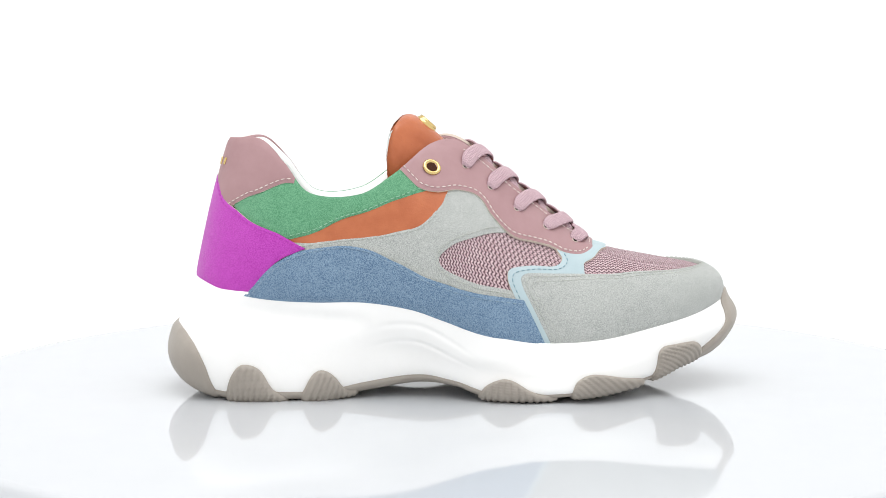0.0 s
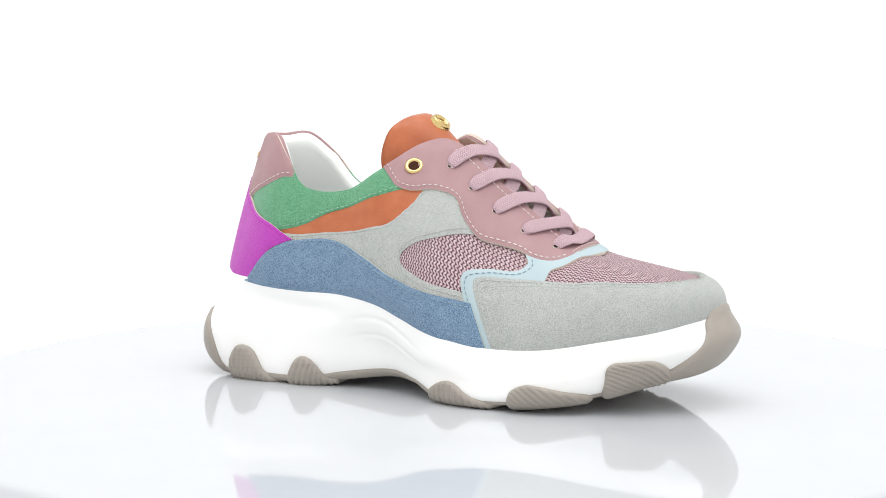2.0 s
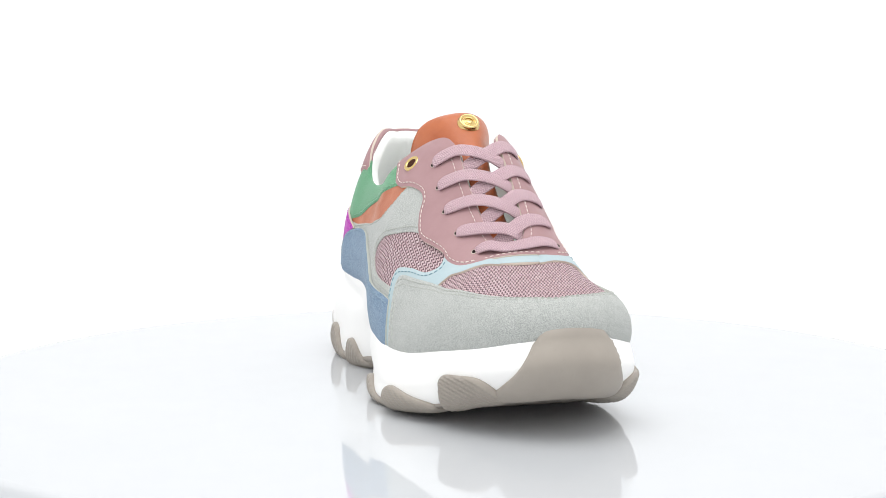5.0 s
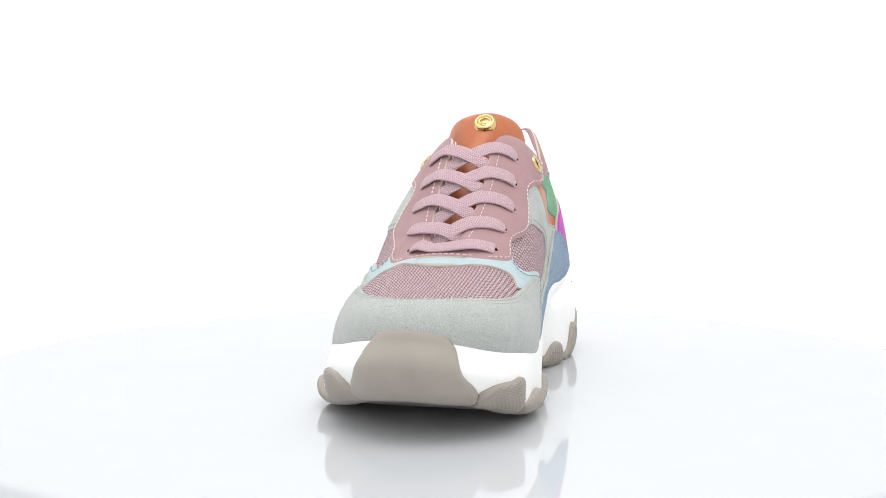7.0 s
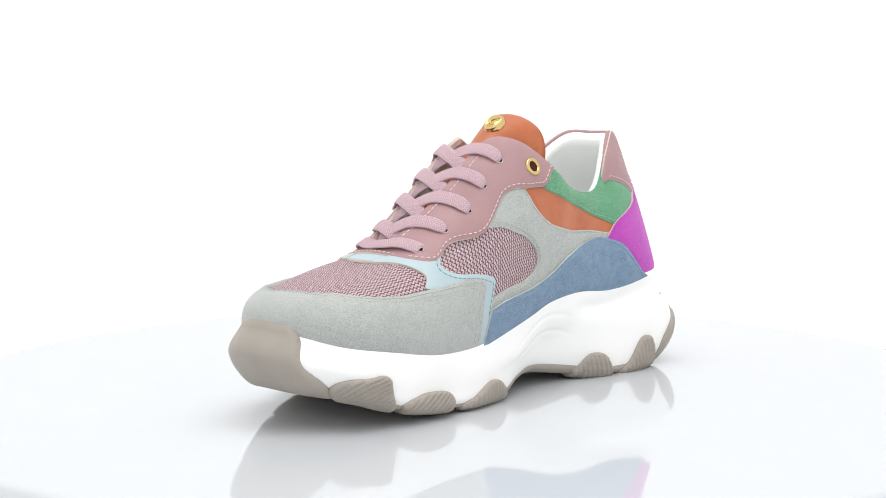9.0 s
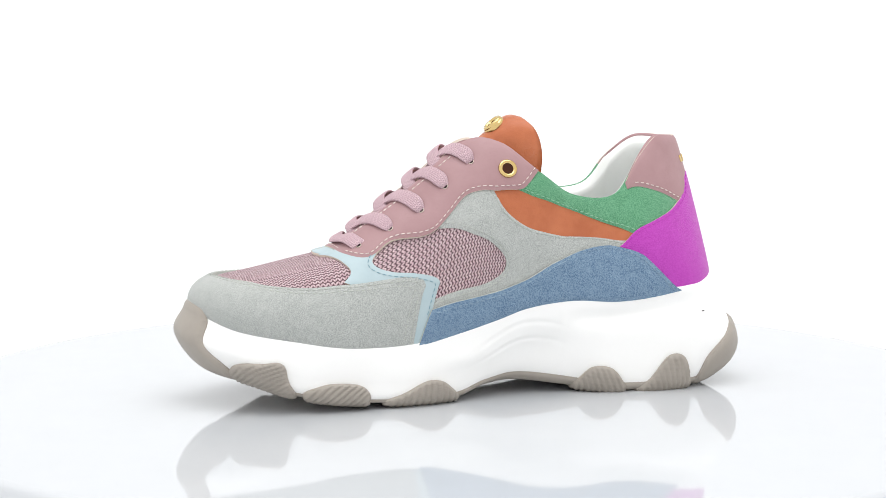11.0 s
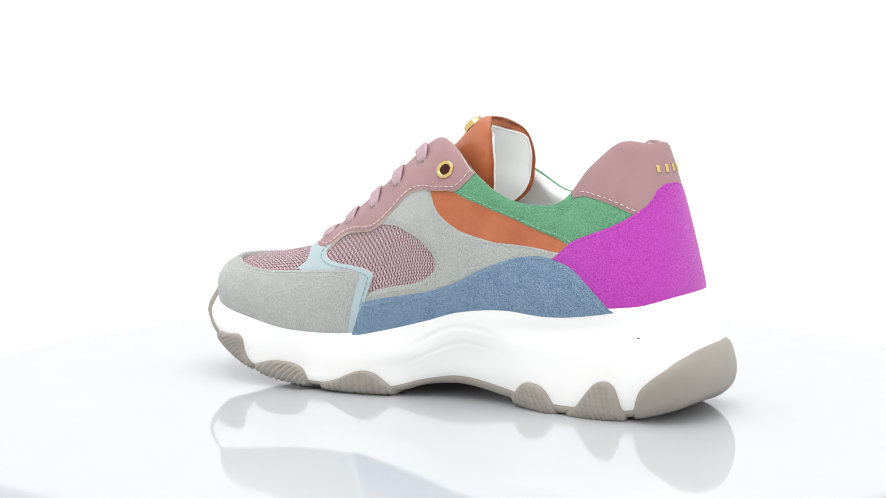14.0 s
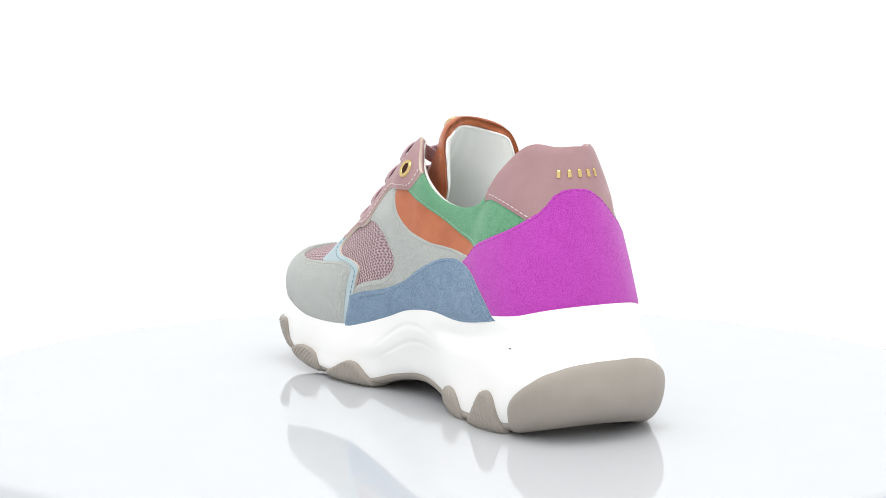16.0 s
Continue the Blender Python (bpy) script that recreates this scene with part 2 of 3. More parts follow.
def grid_faces(n, m, closed=False, first=0):
    return [(first + i * m + j, first + ((i + 1) % n) * m + j, first + ((i + 1) % n) * m + j + 1, first + i * m + j + 1)
            for i in range(n if closed else n - 1) for j in range(m - 1)]


STRETCH = {upper: np.array([0.020, 0.080]), sole: np.array([0.020, 0.060])}


def outline(text, step):
    """A closed pattern line from its nodes 's,v'; a star marks a corner. Returns points and, for each, the node before it."""
    nodes = [w.rstrip("*").split(",") for w in text.split()]
    nodes = np.array([[float(a) for a in w] for w in nodes])
    sharp = [w.endswith("*") for w in text.split()]
    count, points, owner = len(nodes), [], []
    for i in range(count):
        b, c = nodes[i], nodes[(i + 1) % count]
        a = 2 * b - c if sharp[i] else nodes[i - 1]
        d = 2 * c - b if sharp[(i + 1) % count] else nodes[(i + 2) % count]
        if sharp[i] and sharp[(i + 1) % count]:
            a, d = 2 * b - c, 2 * c - b
        k = max(2, int(np.linalg.norm((c - b) * np.array([0.02, 0.08])) / step))
        for f in np.arange(k) / k:
            points.append(b + 0.5 * f * (c - a + f * (2 * a - 5 * b + 4 * c - d + f * (3 * (b - c) + d - a))))
            owner.append(i)
    points = np.array(points)
    points[:, 1] = np.clip(points[:, 1], -0.15, 1)
    return points, np.array(owner)


def inside(points, line):
    x, y = points[:, 0:1], points[:, 1:2]
    x0, y0 = line[:, 0][None], line[:, 1][None]
    x1, y1 = np.roll(line[:, 0], -1)[None], np.roll(line[:, 1], -1)[None]
    cross = ((y0 > y) != (y1 > y)) & (x < (x1 - x0) * (y - y0) / np.where(y1 == y0, 1e-12, y1 - y0) + x0)
    return cross.sum(1) % 2 == 1


from mathutils.geometry import delaunay_2d_cdt


def panel(name, surface, text, height, thick, face_mat, edge_mat, label, step=0.0013, cell=0.0022, puff=0.0003, relief=None):
    """A cut piece laid on a surface: its pattern line, how high it lies, its thickness, and its own edge."""
    scale = STRETCH[surface]
    line, owner = outline(text, step)
    flat = line * scale
    keep = np.linalg.norm(flat - np.roll(flat, 1, 0), axis=1) > step * 0.2
    flat = flat[keep]
    lo, hi = flat.min(0), flat.max(0)
    gx, gy = np.meshgrid(np.arange(lo[0], hi[0], cell), np.arange(lo[1], hi[1], cell), indexing="ij")
    gx = gx + (np.arange(gx.shape[1]) % 2)[None] * cell * 0.5
    fill = np.stack([gx.ravel(), gy.ravel()], 1)
    fill = fill[inside(fill, flat)]
    gap = np.array([np.min(np.hypot(*(flat - p).T)) for p in fill]) if len(fill) else np.zeros(0)
    fill = fill[gap > cell * 0.45]
    pts = np.concatenate([flat, fill])
    n = len(flat)
    got = delaunay_2d_cdt([Vector(p) for p in pts], [], [list(range(n))], 1, 1e-7)
    two = np.array([tuple(p) for p in got[0]])
    tris = [tuple(f) for f in got[2]]
    s, v = (two / scale).T
    v = np.clip(v, 0 if surface is upper else -0.15, 1)
    where, normal = surface(s, v), facing(surface, s, v)
    free = flat[~((flat[:, 1] / scale[1] > 0.99) & (flat[:, 0] / scale[0] > 10.7) & (flat[:, 0] / scale[0] < 17.3))] if surface is upper else flat
    gap = np.array([np.min(np.hypot(*(free - p).T)) for p in two])
    lift = height + puff * (1 - np.exp(-gap / 0.0025)) - 0.00025 * np.exp(-gap / 0.0004)
    if relief:
        lift = lift + relief(two, gap)
    top = where + normal * lift[:, None]
    a, b, c = (top[[t[k] for t in tris]] for k in range(3))
    out = np.einsum("ij,ij->i", np.cross(b - a, c - a), normal[[t[0] for t in tris]])
    if np.median(out) < 0:
        tris = [t[::-1] for t in tris]
    used = {}
    for t in tris:
        for k in range(3):
            used[(t[k], t[(k + 1) % 3])] = 1
    rim = [e for e in used if (e[1], e[0]) not in used]
    ring_of = {}
    verts = [p for p in top]
    for i in sorted({i for e in rim for i in e}):
        ring_of[i] = (len(verts), len(verts) + 1)
        verts += [top[i], top[i] - normal[i] * (thick + 0.0004)]
    faces = tris + [(ring_of[b][0], ring_of[a][0], ring_of[a][1], ring_of[b][1]) for a, b in rim]
    slots = [0] * len(tris) + [1] * len(rim)
    uv = np.concatenate([two, np.zeros((len(verts) - len(two), 2))])
    return link(name, verts, faces, [face_mat, edge_mat], sneaker, label, True, uv, slots)


def sew(at, up, verts, faces, long=0.0019, gap=0.0010):
    """Adds the stitches of one seam, each a small rounded bar, to verts and faces."""
    run = np.concatenate([[0], np.cumsum(np.linalg.norm(np.diff(at, axis=0), axis=1))])
    d = 0.001
    while d + long < run[-1] - 0.0005:
        a, b = (np.array([np.interp(x, run, at[:, k]) for k in range(3)]) for x in (d, d + long))
        n = np.array([np.interp(d + long / 2, run, up[:, k]) for k in range(3)])
        t = (b - a) / max(np.linalg.norm(b - a), 1e-9)
        w = np.cross(n, t) * 0.00021
        k = len(verts)
        for p, wide, high in ((a, 0.4, 0.00), (a + t * 0.0004, 1, 0.00021), (b - t * 0.0004, 1, 0.00021), (b, 0.4, 0.00)):
            verts += [p - w * wide - n * 0.0003, p + n * high - w * wide * 0.5, p + n * high + w * wide * 0.5, p + w * wide - n * 0.0003]
        for q in range(3):
            for e in range(3):
                faces.append((k + q * 4 + e, k + q * 4 + e + 1, k + q * 4 + e + 5, k + q * 4 + e + 4))
        d += long + gap


def stitching(surface, text, runs, height, thread, parent, inset=0.0017, long=0.0019, gap=0.0010, rows=1, label=""):
    """Rows of sewn stitches along parts of a pattern line, each stitch a small rounded bar."""
    scale = STRETCH[surface]
    line, owner = outline(text, 0.0006)
    flat = line * scale
    area = np.sum(flat[:, 0] * np.roll(flat[:, 1], -1) - flat[:, 1] * np.roll(flat[:, 0], -1))
    way = np.roll(flat, -1, 0) - np.roll(flat, 1, 0)
    way /= np.maximum(np.linalg.norm(way, axis=1, keepdims=True), 1e-9)
    side = np.stack([-way[:, 1], way[:, 0]], 1) * (1 if area > 0 else -1)
    verts, faces = [], []
    for first, last in runs:
        pick = np.where((owner >= first) & (owner < last))[0]
        for r in range(rows):
            path = flat[pick] + side[pick] * (inset + r * 0.0022)
            s, v = (path / scale).T
            v = np.clip(v, 0, 1)
            at, up = surface(s, v), facing(surface, s, v)
            at = at + up * (height + 0.00012)
            sew(at, up, verts, faces, long, gap)
    return tagged(link("stitching", verts, faces, thread, parent, label), kind="stuff")


def tube(path, radius, sides=10, squash=None, closed=False):
    """Verts and faces of a round bar along a path."""
    path = np.asarray(path, float)
    t = np.gradient(path, axis=0)
    t /= np.linalg.norm(t, axis=1, keepdims=True)
    up = np.tile([0.0, 0.0, 1.0], (len(path), 1))
    a = np.cross(t, up)
    a /= np.maximum(np.linalg.norm(a, axis=1, keepdims=True), 1e-9)
    b = np.cross(a, t)
    turn = np.arange(sides) * math.tau / sides
    rad = np.broadcast_to(radius, (len(path),))[:, None, None]
    verts = path[:, None] + rad * (np.cos(turn)[None, :, None] * a[:, None] + np.sin(turn)[None, :, None] * b[:, None])
    n = len(path)
    faces = [(i * sides + j, i * sides + (j + 1) % sides, (i + 1) * sides + (j + 1) % sides, (i + 1) * sides + j) for i in range(n - 1) for j in range(sides)]
    faces += [tuple(range(sides))[::-1], tuple((n - 1) * sides + j for j in range(sides))]
    return verts.reshape(-1, 3), faces


def lathe(profile, sides=32):
    """Verts and faces of a turned shape from (radius, height) pairs round z."""
    verts = [(r * math.cos(a * math.tau / sides), r * math.sin(a * math.tau / sides), z) for r, z in profile for a in range(sides)]
    faces = [(i * sides + a, i * sides + (a + 1) % sides, (i + 1) * sides + (a + 1) % sides, (i + 1) * sides + a) for i in range(len(profile) - 1) for a in range(sides)]
    return verts, faces


def seat(s, v, lift=0.0):
    """A frame on the upper: its origin on the surface, z outward, x along the shoe."""
    p, n = upper(np.array(s), np.array(v)), facing(upper, np.array(s), np.array(v))
    x = upper(np.array(s + 0.03), np.array(v)) - upper(np.array(s - 0.03), np.array(v))
    x = x - n * float(x @ n)
    x /= np.linalg.norm(x)
    y = np.cross(n, x)
    m = Matrix.Identity(4)
    for i in range(3):
        m[i][0], m[i][1], m[i][2], m[i][3] = x[i], y[i], n[i], (p + n * lift)[i]
    return m


# ---------------------------------------------------------------- setting: paper sweep and turntable
def paper_sweep():
    """A roll of white paper: table, curve and wall in one sheet."""
    side = [(-1.3, -0.022), (0.8, -0.022)] + [(0.8 + 0.4 * math.sin(a * math.pi / 32), 0.378 - 0.4 * math.cos(a * math.pi / 32)) for a in range(1, 17)] + [(1.2, 1.7)]
    verts = [(x, y, z) for x in (-1.3, 1.3) for y, z in side]
    k = len(side)
    return tagged(link("backdrop", verts, [(i, k + i, k + i + 1, i + 1) for i in range(k - 1)], BACKDROP_WHITE), "seamless white paper sweep curving up behind the turntable", "backdrop", kind="structure")


def turntable_disc():
    base = tagged(new("turntable"), "glossy white round turntable under the sneaker", "turntable")
    r = 0.272
    verts, faces = lathe([(0.0005, 0), (0.08, 0), (0.16, 0), (0.22, 0), (r - 0.008, 0), (r - 0.006, 0), (r - 0.003, 0), (r - 0.0015, -0.0004), (r - 0.0004, -0.0015), (r, -0.003), (r, -0.010), (r - 0.002, -0.012), (0.0005, -0.012)], 160)
    plate = link("plate", verts, [f[::-1] for f in faces], TURNTABLE_WHITE, base)
    verts, faces = lathe([(0.2, -0.012), (0.2, -0.022), (0.0005, -0.022)], 96)
    link("foot", verts, [f[::-1] for f in faces], BACKDROP_WHITE, base, "matt white turntable foot")
    return base


paper_sweep()
turntable = turntable_disc()

# ---------------------------------------------------------------- the sneaker
sneaker = tagged(new("sneaker"), "patchwork suede and mesh sneaker with chunky white sole", "shoe")


def dent(s, v):
    """The hollows moulded in the foam sole: a ledge round the heel and a scoop at the waist."""
    s = (s + 14) % 28 - 14
    k = np.abs(s)
    heel = np.clip((5.2 - k) / 1.0, 0, 1)
    ledge = heel * 0.0026 * np.exp(-((v - 0.13 - 0.035 * np.clip(k - 3, 0, 2)) / 0.07) ** 2)
    scoop = 0.0020 * np.exp(-((k - 5.9) / 0.8) ** 2) * np.exp(-((v - 0.42) / 0.15) ** 2)
    wave = 0.0010 * np.exp(-((k - 7.6) / 0.6) ** 2) * np.exp(-((v - 0.30) / 0.1) ** 2)
    arc = 0.16 + 0.09 * ((k - 6.3) / 1.1) ** 2
    near = np.exp(-((k - 6.3) / 1.0) ** 4)
    grooves = sum(0.0005 * near * np.exp(-((v - arc - 0.15 * q) / 0.022) ** 2) for q in (0, 1))
    return ledge + scoop - wave + grooves


def body():
    ss, vv = np.meshgrid(np.arange(0, 28, 0.08), np.linspace(0, 1, 60), indexing="ij")
    flat = np.stack([ss * 0.020, vv * 0.080], -1).reshape(-1, 2)
    link("mesh_upper", upper(ss, vv).reshape(-1, 3), grid_faces(350, 60, True), PINK_KNIT, sneaker, "pink knitted mesh of the vamp and side windows", uv=flat)
    s1 = np.arange(0, 28, 0.08)
    rims = [upper(s1, np.full(350, 0.97)), upper(s1, np.full(350, 1.0)), upper(s1, np.full(350, 1.0)), upper(s1, np.full(350, 0.97))]
    out = facing(upper, s1, np.full(350, 0.98))
    rims = [p + out * d * 0.001 for p, d in zip(rims, (0.1, 0.2, -0.9, -1.8))]
    rims[2][:, 2] -= 0.0006
    pick = [i for i in range(350) if not 10.95 < s1[i] < 17.05]
    link("top_edge", np.stack(rims, 1).reshape(-1, 3), [(i * 4 + j, (i + 1) % 350 * 4 + j, (i + 1) % 350 * 4 + j + 1, i * 4 + j + 1) for i in pick for j in range(3)], [CUT_EDGE, GREEN_SUEDE, MAUVE_LEATHER], sneaker, "folded edge round the opening",
         slots=[2 if abs((s1[i] + 14) % 28 - 14) < 3.45 else 1 if abs((s1[i] + 14) % 28 - 14) < 6.15 else 2 if j < 2 else 0 for i in pick for j in range(3)])
    st, vt = np.meshgrid(np.arange(9.7, 18.31, 0.08), np.linspace(0.3, 1, 50), indexing="ij")
    vamp = upper(st, vt) + facing(upper, st, vt) * 0.0002
    top_view = (vamp[..., (1, 0)] + np.array([0.1, 0.2])).reshape(-1, 2)
    link("toe_mesh", vamp.reshape(-1, 3), grid_faces(*st.shape), PINK_KNIT, sneaker, "pink knitted mesh over the toes", uv=top_view)
    ss, vv = np.meshgrid(np.arange(0, 28, 0.08), 1 - (1 - np.linspace(0, 1, 60)) ** 1.8, indexing="ij")
    k = np.abs((ss + 14) % 28 - 14)
    padded = np.clip((7.0 - k) / 1.5, 0, 1)
    rise = np.clip((vv - 0.15) / 0.7, 0, 1)
    bulge = rise * rise * (3 - 2 * rise) * np.sqrt(np.clip(1 - np.clip((vv - 0.90) / 0.1, 0, 1) ** 2, 0, 1))
    inner = upper(ss, vv) - facing(upper, ss, vv) * ((1 - 0.7 * padded * np.clip((vv - 0.96) / 0.04, 0, 1)) * 0.0018 + 0.0046 * padded * bulge)[..., None]
    link("lining", inner.reshape(-1, 3), [f[::-1] for f in grid_faces(350, 60, True)], LINING, sneaker, "soft white textile lining")
    ss, vv = np.meshgrid(np.arange(0, 28, 0.06), np.linspace(0, 1, 120), indexing="ij")
    at = sole(ss, vv) - facing(sole, ss, vv) * dent(ss, vv)[..., None]
    k = np.abs((ss + 14) % 28 - 14)
    at[..., 2] += 0.0022 * np.clip((k - 1.8) / 1.2, 0, 1) * np.clip((4.52 - k) / 0.12, 0, 1) * np.exp(-((vv / 0.07) ** 2))
    low = round_ring(UPPER_RING, ss[:, :1])[..., 0:3]
    lip = np.concatenate([low - np.array([0, 0, 0.002]), low * 0.6 + at[:, :1] * 0.4 + np.array([0, 0, 0.0003]), at], 1)
    n, m = lip.shape[:2]
    faces = grid_faces(n, m, True) + [tuple(i * m + m - 1 for i in range(n))]
    link("midsole", lip.reshape(-1, 3), [f[::-1] for f in faces], EVA, sneaker, "thick sculpted white foam midsole")
    # the footbed inside
    rim = upper(np.arange(0, 28, 0.25), np.full(112, 0.12))
    heart = rim.copy()
    heart[:, 1] = heart[:, 1] * 0.02 + 0.004
    link("insole", np.concatenate([rim * [0.97, 0.93, 1], heart]), [(i, (i + 1) % 112, 112 + (i + 1) % 112, 112 + i) for i in range(112)], LINING, sneaker, "white padded insole")
    # rubber layer under the foam
    ss, vv = np.meshgrid(np.arange(0, 28, 0.06), np.linspace(0.70, 1, 14), indexing="ij")
    edge = 0.70 + 0.045 * np.clip(1 - np.abs(np.abs((ss + 14) % 28 - 14) - 6.3) / 1.8, 0, 1) * -1
    vv = edge + (1 - edge) * (vv - 0.70) / 0.30
    at = sole(ss, vv) + facing(sole, ss, vv) * (0.0010 * np.clip((vv - edge) / 0.02, -0.3, 1))[..., None]
    n, m = ss.shape
    link("outsole", at.reshape(-1, 3), [f[::-1] for f in grid_faces(n, m, True) + [tuple(i * m + m - 1 for i in range(n))]], RUBBER, sneaker, "taupe rubber outsole")


body()

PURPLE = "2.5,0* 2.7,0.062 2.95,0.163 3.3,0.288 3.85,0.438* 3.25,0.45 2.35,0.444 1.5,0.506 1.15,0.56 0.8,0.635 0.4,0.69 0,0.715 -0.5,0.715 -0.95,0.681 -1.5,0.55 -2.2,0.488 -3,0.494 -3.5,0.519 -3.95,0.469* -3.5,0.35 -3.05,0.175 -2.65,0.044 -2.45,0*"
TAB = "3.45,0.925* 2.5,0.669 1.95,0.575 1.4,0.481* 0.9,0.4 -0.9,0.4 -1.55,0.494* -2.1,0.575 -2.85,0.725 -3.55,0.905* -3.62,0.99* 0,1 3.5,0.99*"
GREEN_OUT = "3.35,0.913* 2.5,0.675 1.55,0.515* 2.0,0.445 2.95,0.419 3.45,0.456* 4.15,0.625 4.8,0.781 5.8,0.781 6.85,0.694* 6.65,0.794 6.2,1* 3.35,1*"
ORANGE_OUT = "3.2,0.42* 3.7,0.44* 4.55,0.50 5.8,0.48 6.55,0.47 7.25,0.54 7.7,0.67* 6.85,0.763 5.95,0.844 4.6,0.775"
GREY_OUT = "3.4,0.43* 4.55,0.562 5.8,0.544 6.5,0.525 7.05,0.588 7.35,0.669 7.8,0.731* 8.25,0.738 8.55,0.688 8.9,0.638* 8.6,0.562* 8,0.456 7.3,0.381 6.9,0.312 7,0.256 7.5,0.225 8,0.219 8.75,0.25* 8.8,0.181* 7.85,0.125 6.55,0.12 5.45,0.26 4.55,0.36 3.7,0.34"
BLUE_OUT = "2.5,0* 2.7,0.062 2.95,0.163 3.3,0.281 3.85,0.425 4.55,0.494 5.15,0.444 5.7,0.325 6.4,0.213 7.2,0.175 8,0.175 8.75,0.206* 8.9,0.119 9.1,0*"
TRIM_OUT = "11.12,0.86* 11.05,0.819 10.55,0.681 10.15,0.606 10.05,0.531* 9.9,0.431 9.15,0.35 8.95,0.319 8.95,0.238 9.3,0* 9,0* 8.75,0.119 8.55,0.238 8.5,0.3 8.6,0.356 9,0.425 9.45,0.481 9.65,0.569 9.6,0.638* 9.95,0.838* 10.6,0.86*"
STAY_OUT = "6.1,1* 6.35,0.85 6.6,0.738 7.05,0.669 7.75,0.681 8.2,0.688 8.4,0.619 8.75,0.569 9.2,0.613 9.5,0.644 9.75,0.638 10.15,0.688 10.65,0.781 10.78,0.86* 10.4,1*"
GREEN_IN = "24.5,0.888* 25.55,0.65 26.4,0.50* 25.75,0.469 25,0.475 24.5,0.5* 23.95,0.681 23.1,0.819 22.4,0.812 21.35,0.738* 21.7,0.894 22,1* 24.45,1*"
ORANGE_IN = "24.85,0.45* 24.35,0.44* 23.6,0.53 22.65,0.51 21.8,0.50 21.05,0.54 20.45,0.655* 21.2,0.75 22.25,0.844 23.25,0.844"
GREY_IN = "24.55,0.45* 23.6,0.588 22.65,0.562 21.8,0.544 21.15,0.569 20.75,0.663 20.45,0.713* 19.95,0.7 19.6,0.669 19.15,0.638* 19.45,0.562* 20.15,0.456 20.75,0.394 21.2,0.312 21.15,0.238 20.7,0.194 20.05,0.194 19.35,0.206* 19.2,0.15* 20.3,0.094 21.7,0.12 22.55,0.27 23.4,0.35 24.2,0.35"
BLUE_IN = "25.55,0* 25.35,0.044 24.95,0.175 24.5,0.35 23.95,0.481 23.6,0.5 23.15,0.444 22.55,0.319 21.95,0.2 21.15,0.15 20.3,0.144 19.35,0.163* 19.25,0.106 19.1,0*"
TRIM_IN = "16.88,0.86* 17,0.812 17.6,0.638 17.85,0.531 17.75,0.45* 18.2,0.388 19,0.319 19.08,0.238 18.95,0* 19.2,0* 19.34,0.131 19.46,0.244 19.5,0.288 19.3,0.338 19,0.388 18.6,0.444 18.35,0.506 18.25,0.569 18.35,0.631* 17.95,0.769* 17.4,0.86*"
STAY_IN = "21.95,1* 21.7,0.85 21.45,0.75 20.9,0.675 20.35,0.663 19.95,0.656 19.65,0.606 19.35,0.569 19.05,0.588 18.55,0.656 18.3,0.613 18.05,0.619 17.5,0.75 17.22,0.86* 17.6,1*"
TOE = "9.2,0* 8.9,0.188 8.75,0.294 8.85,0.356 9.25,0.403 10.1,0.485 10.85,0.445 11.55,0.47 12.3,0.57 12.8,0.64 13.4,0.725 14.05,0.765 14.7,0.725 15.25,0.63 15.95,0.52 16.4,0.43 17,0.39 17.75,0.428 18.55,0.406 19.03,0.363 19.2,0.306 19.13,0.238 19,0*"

MM = 0.001
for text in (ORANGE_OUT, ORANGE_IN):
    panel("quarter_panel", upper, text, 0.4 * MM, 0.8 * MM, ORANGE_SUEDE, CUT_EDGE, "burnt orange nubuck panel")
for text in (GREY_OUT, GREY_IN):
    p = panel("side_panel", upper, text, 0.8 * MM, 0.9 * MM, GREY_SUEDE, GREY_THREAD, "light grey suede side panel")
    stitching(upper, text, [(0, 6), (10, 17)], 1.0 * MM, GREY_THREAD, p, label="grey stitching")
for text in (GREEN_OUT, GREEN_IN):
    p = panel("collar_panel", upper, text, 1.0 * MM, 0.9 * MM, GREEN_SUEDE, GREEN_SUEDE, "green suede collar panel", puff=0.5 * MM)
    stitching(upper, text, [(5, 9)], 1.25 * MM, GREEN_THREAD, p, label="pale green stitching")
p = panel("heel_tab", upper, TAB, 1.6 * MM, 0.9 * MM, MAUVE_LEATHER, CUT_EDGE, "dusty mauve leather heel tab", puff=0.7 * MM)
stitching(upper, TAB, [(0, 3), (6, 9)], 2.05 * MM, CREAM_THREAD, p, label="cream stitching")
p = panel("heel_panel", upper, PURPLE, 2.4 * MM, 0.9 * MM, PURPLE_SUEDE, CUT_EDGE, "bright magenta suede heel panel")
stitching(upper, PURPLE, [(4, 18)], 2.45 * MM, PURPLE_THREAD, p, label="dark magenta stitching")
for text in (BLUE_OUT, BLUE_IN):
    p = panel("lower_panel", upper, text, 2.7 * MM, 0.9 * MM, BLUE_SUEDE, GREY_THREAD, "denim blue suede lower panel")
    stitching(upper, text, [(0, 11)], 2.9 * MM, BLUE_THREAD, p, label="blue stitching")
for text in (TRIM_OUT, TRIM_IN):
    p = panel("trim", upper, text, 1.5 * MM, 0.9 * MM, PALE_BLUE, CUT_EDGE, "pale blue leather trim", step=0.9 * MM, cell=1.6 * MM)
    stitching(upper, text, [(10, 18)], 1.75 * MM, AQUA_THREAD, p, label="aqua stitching")
